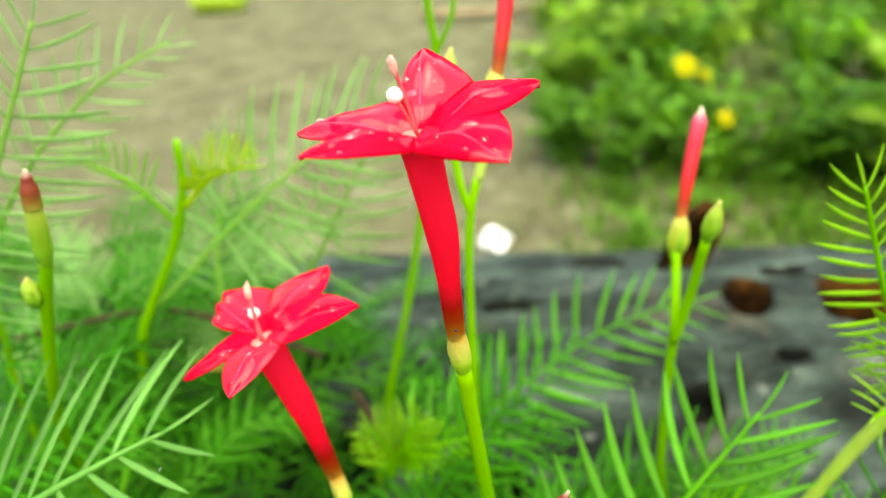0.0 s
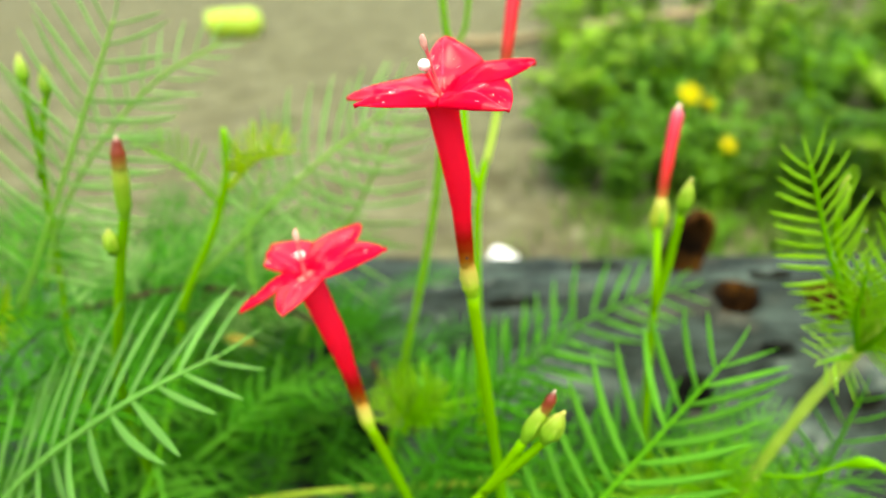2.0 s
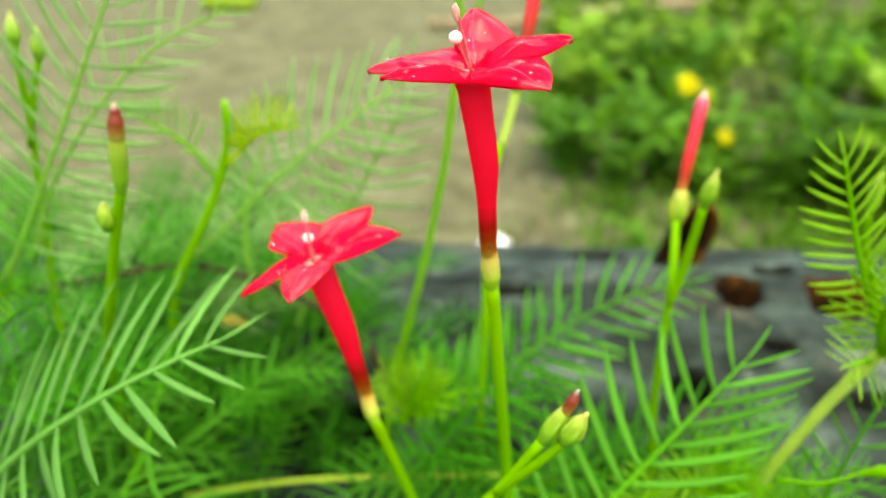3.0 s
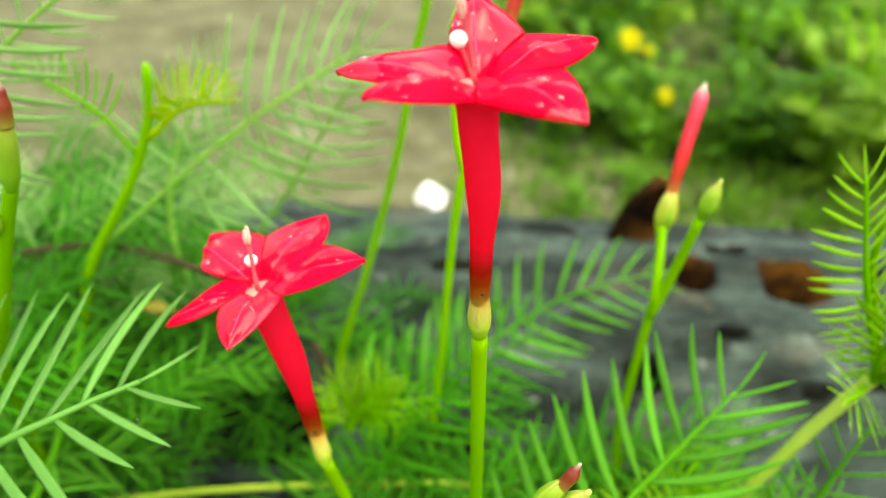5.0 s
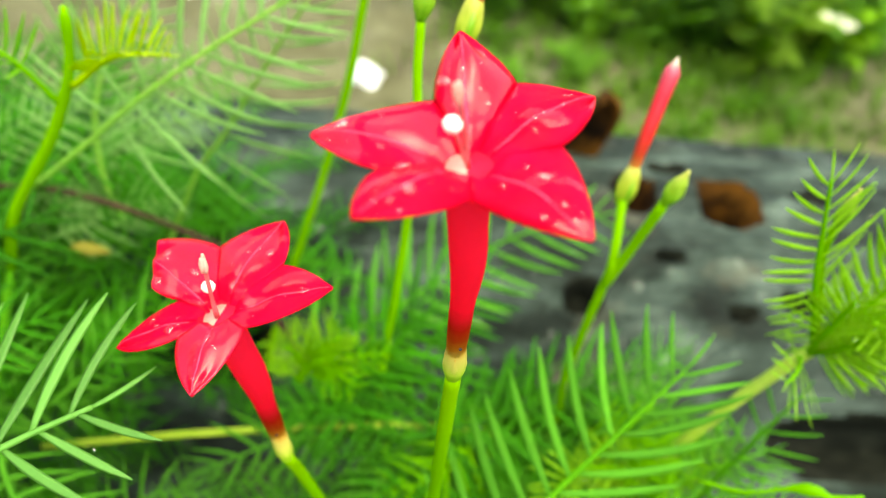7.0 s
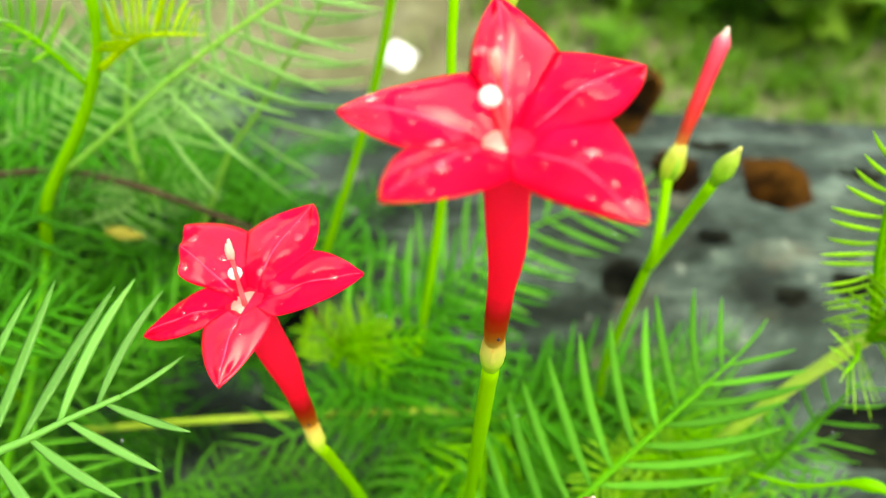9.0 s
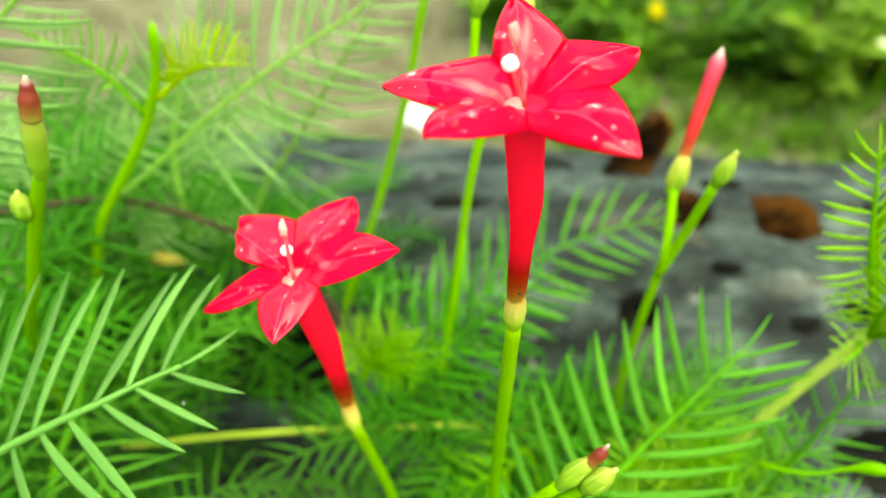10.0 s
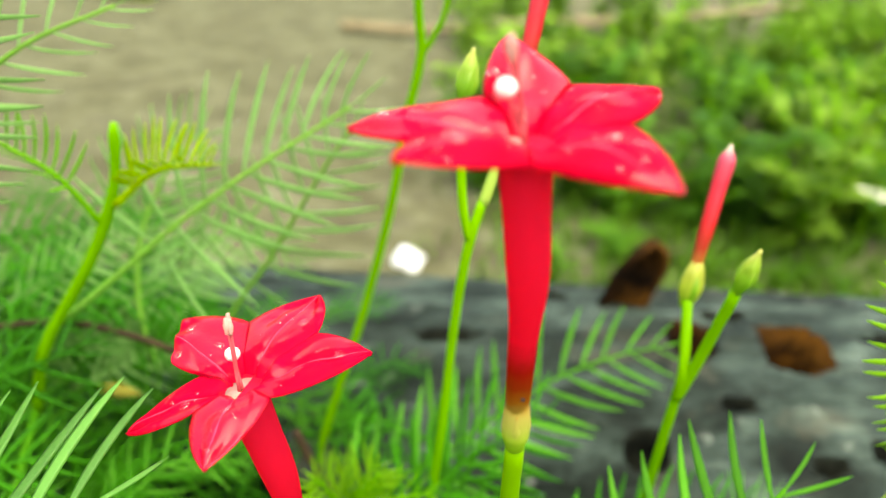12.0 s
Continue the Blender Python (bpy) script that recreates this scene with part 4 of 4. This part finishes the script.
feather_leaf(right_vine, [(0.1000, 0.1235, 0.2240), (0.1005, 0.1190, 0.2300), (0.1020, 0.1160, 0.2370)], (-0.3, -0.6, 0.7), 0.0115, 9, 50, kind="bright", seed=64, start=0.08)
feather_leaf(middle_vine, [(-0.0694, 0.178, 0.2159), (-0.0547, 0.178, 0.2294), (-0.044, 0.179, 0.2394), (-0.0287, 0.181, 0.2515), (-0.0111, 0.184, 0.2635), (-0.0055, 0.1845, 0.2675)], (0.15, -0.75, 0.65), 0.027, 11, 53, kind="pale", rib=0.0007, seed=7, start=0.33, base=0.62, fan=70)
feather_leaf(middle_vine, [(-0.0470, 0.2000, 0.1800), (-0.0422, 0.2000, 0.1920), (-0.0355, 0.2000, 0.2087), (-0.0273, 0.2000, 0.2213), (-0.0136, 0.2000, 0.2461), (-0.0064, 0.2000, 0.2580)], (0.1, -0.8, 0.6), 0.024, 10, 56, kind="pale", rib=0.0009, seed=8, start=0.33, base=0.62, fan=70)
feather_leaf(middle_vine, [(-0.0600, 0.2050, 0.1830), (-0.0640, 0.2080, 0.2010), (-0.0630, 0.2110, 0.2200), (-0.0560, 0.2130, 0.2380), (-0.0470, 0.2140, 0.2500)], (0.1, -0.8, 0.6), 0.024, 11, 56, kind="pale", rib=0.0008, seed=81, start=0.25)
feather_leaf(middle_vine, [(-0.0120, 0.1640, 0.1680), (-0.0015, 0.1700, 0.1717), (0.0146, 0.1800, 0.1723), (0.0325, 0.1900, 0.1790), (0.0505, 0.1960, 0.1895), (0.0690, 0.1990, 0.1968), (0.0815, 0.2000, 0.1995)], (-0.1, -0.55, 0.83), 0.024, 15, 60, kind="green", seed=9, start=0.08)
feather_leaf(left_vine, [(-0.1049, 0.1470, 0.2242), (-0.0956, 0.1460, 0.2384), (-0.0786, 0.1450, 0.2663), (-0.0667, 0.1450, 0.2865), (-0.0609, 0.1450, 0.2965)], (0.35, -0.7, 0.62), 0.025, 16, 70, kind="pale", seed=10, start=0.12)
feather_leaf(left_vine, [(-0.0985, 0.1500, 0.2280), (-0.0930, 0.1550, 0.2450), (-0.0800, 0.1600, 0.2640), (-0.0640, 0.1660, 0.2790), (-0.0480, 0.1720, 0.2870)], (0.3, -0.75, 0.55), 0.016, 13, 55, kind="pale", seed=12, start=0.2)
feather_leaf(left_vine, [(-0.125, 0.128, 0.262), (-0.112, 0.124, 0.272), (-0.098, 0.121, 0.279), (-0.087, 0.119, 0.282)], (0.3, -0.75, 0.55), 0.016, 11, 58, seed=13)
feather_leaf(left_vine, [(-0.120, 0.150, 0.20), (-0.108, 0.145, 0.212), (-0.095, 0.142, 0.221), (-0.080, 0.140, 0.224)], (0.1, -0.6, 0.8), 0.017, 11, 58, kind="deep", seed=14)

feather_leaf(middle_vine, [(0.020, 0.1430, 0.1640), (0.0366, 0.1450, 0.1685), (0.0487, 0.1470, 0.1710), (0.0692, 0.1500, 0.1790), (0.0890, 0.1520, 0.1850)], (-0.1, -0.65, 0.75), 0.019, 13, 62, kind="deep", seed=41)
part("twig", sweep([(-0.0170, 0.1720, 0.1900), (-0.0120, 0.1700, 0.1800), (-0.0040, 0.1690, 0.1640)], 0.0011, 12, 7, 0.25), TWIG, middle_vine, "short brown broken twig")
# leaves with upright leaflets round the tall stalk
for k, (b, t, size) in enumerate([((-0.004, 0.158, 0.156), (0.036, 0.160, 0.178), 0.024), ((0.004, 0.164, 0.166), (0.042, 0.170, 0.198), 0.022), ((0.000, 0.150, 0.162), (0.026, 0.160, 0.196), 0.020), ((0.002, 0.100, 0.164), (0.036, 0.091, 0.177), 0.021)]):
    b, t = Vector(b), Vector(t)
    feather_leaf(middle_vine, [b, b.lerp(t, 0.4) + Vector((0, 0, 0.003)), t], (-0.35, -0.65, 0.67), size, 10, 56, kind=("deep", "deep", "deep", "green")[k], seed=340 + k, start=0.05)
# young lime leaves by the tilted flower
for k in range(8):
    rng = random.Random(320 + k)
    b = Vector((-0.0060, 0.1510, 0.1800)) + Vector((rng.uniform(-0.001, 0.004), 0, rng.uniform(-0.002, 0.006)))
    t = b + Vector((rng.uniform(-0.35, 1.0), rng.uniform(-0.35, 0.1), rng.uniform(0.0, 0.9))).normalized() * rng.uniform(0.014, 0.023)
    feather_leaf(middle_vine, [b, b.lerp(t, 0.5) + Vector((0, 0, 0.0015)), t], (0.1, -0.6, 0.8), rng.uniform(0.008, 0.011), 7, 50, kind="bright" if k % 2 else "lime", seed=320 + k, rib=0.0006, uneven=0.14)
# a young tuft at the foot of the long leaves
for k in range(9):
    rng = random.Random(70 + k)
    b = Vector((-0.107, 0.131, 0.222))
    t = b + Vector((rng.uniform(-0.6, 0.8), rng.uniform(-0.5, 0.1), rng.uniform(0.3, 1.0))).normalized() * 0.026
    feather_leaf(left_vine, [b, b.lerp(t, 0.5) + Vector((0, 0, 0.001)), t], (0, -0.8, 0.6), 0.011, 8, 50, kind="young" if k < 3 else "lime", seed=300 + k, rib=0.0006)
# the young tip with two unfolding leaves
part("shoot", sweep([(-0.0800, 0.1780, 0.190), (-0.0739, 0.1750, 0.2097), (-0.0618, 0.1730, 0.2303), (-0.0555, 0.1720, 0.2427), (-0.0515, 0.1705, 0.2540), (-0.0500, 0.1693, 0.2655)], taper((0, 0.0013), (0.6, 0.0013), (0.85, 0.0010), (0.95, 0.0012), (1, 0.0006)), 30, 9, 0.1), STEM, left_vine)
feather_leaf(left_vine, [(-0.0520, 0.1705, 0.2480), (-0.0435, 0.1675, 0.2560), (-0.0375, 0.1650, 0.2588), (-0.0300, 0.1625, 0.2605)], (0.05, -0.40, 0.92), 0.0105, 14, 60, kind="young", seed=15, start=0.22, tip=0.3, droop=-0.9)
feather_leaf(left_vine, [(-0.0560, 0.1715, 0.2435), (-0.0620, 0.1690, 0.2540), (-0.0700, 0.1680, 0.2600), (-0.0765, 0.1670, 0.2640)], (-0.05, -0.40, 0.92), 0.0095, 12, 60, kind="lime", rib=0.0006, seed=16, start=0.3, tip=0.4, droop=-0.8)
# a tuft of small lime leaves where the shoot leaves the thick stem
for k in range(9):
    rng = random.Random(760 + k)
    b = Vector((0.0985, 0.1238, 0.2220)).lerp(Vector((0.1060, 0.1240, 0.2360)), rng.random())
    a = rng.uniform(-2.8, 0.4)
    t = b + Vector((math.cos(a), 0.5 * math.sin(a), rng.uniform(0.0, 0.9))).normalized() * rng.uniform(0.013, 0.020)
    feather_leaf(right_vine, [b, b.lerp(t, 0.5) + Vector((0, -0.001, 0.001)), t], (-0.2, -0.7, 0.65), rng.uniform(0.009, 0.012), 5, 52, kind="bright", seed=780 + k, rib=0.0006)
# lime young growth low down beside the thick stem
for k in range(16):
    rng = random.Random(700 + k)
    b = Vector((rng.uniform(0.060, 0.090), rng.uniform(0.120, 0.136), rng.uniform(0.162, 0.186)))
    a = rng.uniform(-2.9, 0.2)
    t = b + Vector((math.cos(a), 0.6 * math.sin(a), rng.uniform(0.2, 0.9))).normalized() * rng.uniform(0.018, 0.028)
    feather_leaf(right_vine, [b, b.lerp(t, 0.5) + Vector((0, 0, 0.002)), t], (-0.1, -0.6, 0.8), rng.uniform(0.009, 0.012), 8, 48, kind="bright" if k % 2 else "lime", seed=720 + k, rib=0.0006)
part("curled_shoot", sweep([(0.0760, 0.1060, 0.205), (0.0820, 0.1010, 0.2090), (0.0875, 0.0985, 0.2140), (0.0915, 0.0965, 0.2165), (0.0945, 0.0950, 0.2160), (0.0985, 0.0940, 0.2185)], taper((0, 0.0005), (0.35, 0.0004), (0.55, 0.0012), (0.72, 0.0007), (0.84, 0.0010), (1, 0.0004)), 36, 9, 0.3), LEAF_LIME, right_vine, "curled yellow-green young tip")
part("dry_leaf", weed_leaf(Vector((-0.0690, 0.1880, 0.1890)), Vector((1, 0.1, -0.15)).normalized(), Vector((0.1, -0.6, 0.8)), 0.010, 0.0018), DRY, middle_vine, "small withered yellow leaf")

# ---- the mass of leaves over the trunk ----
BRUSH = [simple_leaf_mesh(40 + k, (LEAF, LEAF_SHADED, LEAF_SHADED, LEAF_SHADED, LEAF, LEAF_LIME)[k]) for k in range(6)]

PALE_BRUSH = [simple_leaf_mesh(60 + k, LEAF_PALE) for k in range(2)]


def fill_leaves(count, seed):
    rng = random.Random(seed)
    made = 0
    while made < count:
        x, y = rng.uniform(-0.16, 0.125), rng.uniform(0.075, 0.27)
        q = Vector((x, y, 0.2))
        s = log_place(q)[0]
        floor = log_point(s, max(-1.4, min(0.6, -math.asin(max(-0.98, min(0.98, (LOG_MID.y - 0.14 * (x - 0.1) - y) / LOG_R)))))).z
        top = 0.205 if x < -0.075 else max(0.172, 0.205 - (x + 0.075) * 1.1) - max(0.0, x + 0.01) * 0.45
        top = min(top, 0.138 + (y - 0.05) * 0.9)
        if -0.06 < x < 0.05 and y < 0.15:
            # clear of the pale runner
            top = min(top, 0.149 + (0.15 - y) * 1.15)
        low = max(floor + 0.004, 0.06)
        if low > top - 0.01:
            continue
        if -0.048 < x < 0.0 and 0.12 < y < 0.22 and rng.random() < 0.85:
            continue
        if x > 0.03 and y > 0.165 or -0.055 < x < 0.03 and rng.random() < 0.78:
            continue
        z = rng.uniform(low, top - 0.01)
        size = rng.uniform(0.036, 0.066)
        yaw, climb = rng.uniform(-math.pi, math.pi), rng.uniform(-0.15, 0.65)
        d = Vector((math.cos(yaw) * math.cos(climb), math.sin(yaw) * math.cos(climb) * 0.7, math.sin(climb))).normalized()
        tip = Vector((x, y, z)) + d * size
        if tip.z > top + 0.012 or tip.y < 0.07 or (tip.x > 0.03 and tip.y > 0.17) or tip.x > 0.13:
            continue
        up = Vector((rng.uniform(-0.4, 0.4), rng.uniform(-0.9, 0.1), 1)).normalized()
        yy = up.cross(d).normalized()
        zz = d.cross(yy)
        m = Matrix.Identity(4)
        m.col[0][:3], m.col[1][:3], m.col[2][:3], m.col[3][:3] = d * size, yy * size, zz * size, (x, y, z)
        owner = left_vine if x < -0.04 else (right_vine if x > 0.05 else middle_vine)
        # middle and inner leaves mostly take the green darkened for shade
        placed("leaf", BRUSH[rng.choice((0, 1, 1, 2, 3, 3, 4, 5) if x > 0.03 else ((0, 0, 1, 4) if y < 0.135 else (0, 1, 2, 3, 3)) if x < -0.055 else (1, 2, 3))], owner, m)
        made += 1


fill_leaves(380, 5)
for k in range(80):
    # thin leaves in a layer between the runner and the trunk
    rng = random.Random(900 + k)
    b = Vector((rng.uniform(0.02, 0.095), rng.uniform(0.125, 0.160), 0))
    b.z = rng.uniform(0.112, 0.150) + (b.y - 0.118) * 0.4
    a = rng.uniform(-2.8, 2.8)
    d = Vector((math.cos(a), 0.5 * math.sin(a), rng.uniform(-0.1, 0.4))).normalized()
    size = rng.uniform(0.034, 0.054)
    if (b + d * size).x > 0.112:
        d.x = -abs(d.x)
    if (b + d * size).y > 0.175:
        d.y = -abs(d.y)
    yy = Vector((rng.uniform(-0.3, 0.3), -0.6, 0.8)).cross(d).normalized()
    m = Matrix.Identity(4)
    m.col[0][:3], m.col[1][:3], m.col[2][:3], m.col[3][:3] = d * size, yy * size, d.cross(yy) * size, b
    placed("leaf", BRUSH[rng.choice((0, 1, 2, 3, 4, 4, 5))], middle_vine if b.x < 0.05 else right_vine, m)
for k, (b, t, size) in enumerate([((0.060, 0.118, 0.158), (0.098, 0.112, 0.176), 0.016), ((0.074, 0.124, 0.160), (0.106, 0.124, 0.188), 0.016), ((0.048, 0.112, 0.160), (0.086, 0.100, 0.170), 0.017),
                               ((0.084, 0.112, 0.160), (0.112, 0.116, 0.178), 0.014)]):
    b, t = Vector(b), Vector(t)
    feather_leaf(right_vine, [b, b.lerp(t, 0.35) + Vector((0, 0, 0.003)), b.lerp(t, 0.7) + Vector((0, 0, 0.002)), t], (-0.15, -0.62, 0.77), size, 10, 58, kind="green", seed=400 + k)
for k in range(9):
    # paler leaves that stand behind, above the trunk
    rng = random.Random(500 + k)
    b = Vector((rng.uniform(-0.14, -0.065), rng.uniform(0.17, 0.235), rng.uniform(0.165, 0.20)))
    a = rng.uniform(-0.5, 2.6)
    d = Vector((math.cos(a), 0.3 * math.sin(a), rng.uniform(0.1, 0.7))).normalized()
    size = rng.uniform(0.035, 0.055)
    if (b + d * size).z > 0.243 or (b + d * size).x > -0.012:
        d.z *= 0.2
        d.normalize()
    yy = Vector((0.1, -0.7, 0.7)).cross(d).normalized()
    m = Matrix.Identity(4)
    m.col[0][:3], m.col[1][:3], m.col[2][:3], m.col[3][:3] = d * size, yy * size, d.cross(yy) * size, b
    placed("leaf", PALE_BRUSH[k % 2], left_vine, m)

# ---- behind the trunk ----
def crumpled(centre, radii, seed, amount=0.35):
    v, f = ball((0, 0, 0), (1, 1, 1), 18, 12)
    out = []
    for p in v:
        k = 1 + amount * noise.noise(p * 1.7 + Vector((seed, 0, 0))) + 0.15 * noise.noise(p * 5 + Vector((0, seed, 0)))
        out.append(Vector(centre) + Vector((p.x * radii[0], p.y * radii[1], max(p.z, -0.55) * radii[2])) * k)
    return out, f


def lying(name, geometry, material, label, category, at):
    ob = new(name, raw_mesh(name, [Vector(p) - Vector(at) for p in geometry[0]], geometry[1], material))
    ob.location = at
    return tagged(ob, label, category)


lying("paper_scrap", crumpled((0.031, 0.910, GROUND_Z + 0.005), (0.018, 0.023, 0.014), 5, 0.6), SCRAP, "small crumpled white scrap lying on the bare earth", "litter", (0.037, 0.915, GROUND_Z))
lying("plastic_bottle", sweep([(-1.24, 3.29, GROUND_Z + 0.055), (-1.20, 3.29, GROUND_Z + 0.06), (-1.06, 3.285, GROUND_Z + 0.06), (-1.0, 3.28, GROUND_Z + 0.055)], taper((0, 0.03), (0.15, 0.062), (0.8, 0.066), (1, 0.035)), 20, 18), LIME, "lime green rounded plastic container lying on the earth", "container", (-1.12, 3.29, GROUND_Z))
lying("dry_cane", sweep([(-0.20, 2.74, GROUND_Z + 0.03), (0.11, 2.72, GROUND_Z + 0.035), (0.5, 2.95, GROUND_Z + 0.05), (1.15, 3.25, GROUND_Z + 0.07), (1.98, 3.7, GROUND_Z + 0.12)], 0.018, 40, 9, 0.15), CANE, "long dry straw-coloured cane lying across the earth", "stick", (0.5, 2.9, GROUND_Z))


def build_weed(seed, material, height, spread, size, count):
    """A leafy weed at the origin: branching stems and broad leaves."""
    rng = random.Random(seed)
    ob = thing("weed_plant", (0, 0, 0), "low leafy green weed growing from the earth behind the trunk", "weed", "weeds")
    stems, leaves = [], []
    for k in range(5):
        a = rng.uniform(0, 2 * math.pi)
        r = spread * rng.uniform(0.2, 1)
        h = height * rng.uniform(0.55, 1.0)
        pts = [Vector((0, 0, -0.01)), Vector((math.cos(a) * r * 0.3, math.sin(a) * r * 0.3, h * 0.5)), Vector((math.cos(a) * r, math.sin(a) * r, h))]
        stems.append(sweep(pts, 0.0022, 10, 6))
        line = spline(pts, 20)
        for j in range(count):
            c = line[rng.randrange(4, 21)]
            b = rng.uniform(0, 2 * math.pi)
            d = Vector((math.cos(b), math.sin(b), rng.uniform(-0.2, 0.6))).normalized()
            up = Vector((rng.uniform(-0.4, 0.4), rng.uniform(-0.6, 0.2), 1))
            leaves.append(weed_leaf(c, d, up, size * rng.uniform(0.6, 1.25), size * rng.uniform(0.25, 0.42)))
    part("stem", joined(stems), STEM, ob)
    tagged(part("foliage", joined(leaves), material, ob), kind="stuff")
    return ob


def scatter_weeds():
    rng = random.Random(17)
    kinds = [build_weed(1, WEED, 0.17, 0.11, 0.036, 15), build_weed(2, WEED_LIGHT, 0.20, 0.12, 0.044, 13),
             build_weed(3, WEED, 0.11, 0.12, 0.026, 20), build_weed(4, WEED_LIGHT, 0.15, 0.10, 0.034, 14)]
    first = [True] * 4
    for k in range(330):
        y = 1.08 + 3.0 * rng.random() ** 1.4
        x = 0.14 + 0.045 * (y - 1) + rng.random() ** 0.9 * (0.5 + 0.8 * (y - 0.8))
        if k >= 230:
            # the same growth going on to the right and behind
            y = 1.5 + 3.5 * rng.random()
            x = 0.6 + 0.45 * (y - 0.8) + rng.random() * 2.2
        elif k >= 180:
            # a low fringe in front of the taller weeds
            y = rng.uniform(0.78, 1.25)
            x = 0.13 + 0.05 * y + rng.random() ** 1.1 * 0.46
        near = y < 1.35
        i = 2 if 180 <= k < 230 else rng.choice((2, 2, 0)) if near else rng.choice((0, 0, 1, 2, 3))
        # paler kinds take over with distance: haze put into the leaf colour
        if y > 2.1 and rng.random() < 0.75 or y > 1.3 and x > 0.45 and rng.random() < 0.4:
            i = rng.choice((1, 3))
        if y > 2.6:
            i = rng.choice((1, 3, 3))
        if k in (170, 172, 174, 176):
            # bright young weeds at the edge of the bare patch
            i, x, y = 1, 0.62 + 0.06 * (k - 170) / 2, 1.02 + 0.05 * (k - 170) / 2
        elif x > 0.42 and y < 1.6 and k % 5 < 2 or 180 <= k < 230 and k % 2:
            continue
        m = pose(x, y, GROUND_Z, 0, 0, rng.uniform(0, 360)) @ Matrix.Scale(rng.uniform(0.28, 0.45) if 180 <= k < 230 else rng.uniform(0.7, 1.25), 4)
        if first[i]:
            kinds[i].matrix_basis = m
            first[i] = False
        else:
            c = copy_thing(kinds[i], m)
            c.matrix_basis = m


scatter_weeds()
# large lime leaves beside the white bloom
for at, seed in (((0.662, 1.075), 5), ((0.800, 1.080), 6)):
    build_weed(seed, LEAF_BRIGHT, 0.115, 0.055, 0.045, 5).matrix_basis = pose(*at, GROUND_Z)


def yellow_flower(at, size, seed):
    rng = random.Random(seed)
    at = Vector(at)
    ob = thing("yellow_flower", (at.x, at.y, GROUND_Z), "small yellow flower on a thin green stalk among the weeds", "flower", "yellow flowers")
    face = Vector((rng.uniform(-0.4, 0.4), -0.8, 0.6)).normalized()
    s0 = face.orthogonal().normalized()
    for k in range(5):
        d = Matrix.Rotation(2 * math.pi * k / 5, 3, face) @ s0
        part("petal", weed_leaf(at, (d + face * 0.25).normalized(), face, size, size * 0.42), YELLOW, ob)
    part("centre", ball(at + face * 0.001, (size * 0.22,) * 3, 9, 6), YELLOW, ob)
    part("stalk", sweep([(at.x, at.y + 0.02, GROUND_Z), (at.x, at.y + 0.015, (at.z + GROUND_Z) / 2), at], 0.0013, 10, 6), STEM, ob)


for k, (at, size) in enumerate([((0.359, 1.250, 0.022), 0.023), ((0.392, 1.250, 0.006), 0.011), ((0.352, 1.000, 0.006), 0.014), ((0.947, 1.350, -0.078), 0.012), ((0.897, 1.300, -0.070), 0.012), ((1.025, 1.500, -0.118), 0.012)]):
    yellow_flower(at, size, k)


def pale_bloom(at):
    at = Vector(at)
    ob = thing("white_flower", (at.x, at.y, GROUND_Z), "pale greenish white round flower on a green stalk", "flower")
    for k in range(8):
        d = Vector((math.cos(k * math.pi / 4), math.sin(k * math.pi / 4) * 0.8, 0.3)).normalized()
        part("petal", weed_leaf(at, d, Vector((0, -0.4, 1)), 0.032, 0.012), PALE, ob)
    part("stalk", sweep([(at.x, at.y, GROUND_Z), at], 0.0015, 8, 6), STEM, ob)


pale_bloom((0.737, 1.040, -0.048))


def build_grass():
    rng = random.Random(8)
    blades = []
    for k in range(22000):
        y = 0.56 + 0.08 * rng.random() + 2.6 * rng.random() ** 1.7
        x = 0.10 + 0.05 * y + rng.random() ** 0.95 * (0.6 + 0.6 * y) + 0.05 * noise.noise(Vector((y * 6, 0, 0))) - 0.12 * rng.random() ** 6
        if rng.random() < 0.05:
            x -= rng.random() * 0.15
        if k >= 16000:
            x, y = 0.9 + 2.4 * rng.random(), 0.7 + 3.2 * rng.random()
        if x > 0.66 + 0.4 * (y - 0.8) and y < 1.25 and rng.random() < 0.6:
            continue
        h, a = rng.uniform(0.02, 0.055), rng.uniform(0, 2 * math.pi)
        w = rng.uniform(0.0015, 0.004)
        b = Vector((x, y, GROUND_Z - 0.012))
        lean = Vector((math.cos(a), math.sin(a), 0)) * h * rng.uniform(0.2, 0.8)
        s = Vector((-math.sin(a), math.cos(a), 0)) * w
        t = Vector((math.cos(a), math.sin(a), 0)) * w * 0.5
        m, top = b + lean * 0.35 + Vector((0, 0, h * 0.65)), b + lean + Vector((0, 0, h))
        blades.append(([b - s, b + s, b + t, m - s * 0.8, m + s * 0.8, m + t * 0.8, top], [(0, 1, 4, 3), (1, 2, 5, 4), (2, 0, 3, 5), (3, 4, 6), (4, 5, 6), (5, 3, 6)]))
    v, f = joined(blades)
    ob = new("grass", raw_mesh("grass", v, f, GRASS))
    tagged(ob, "short dark green grass behind the trunk", "grass", kind="stuff")


build_grass()
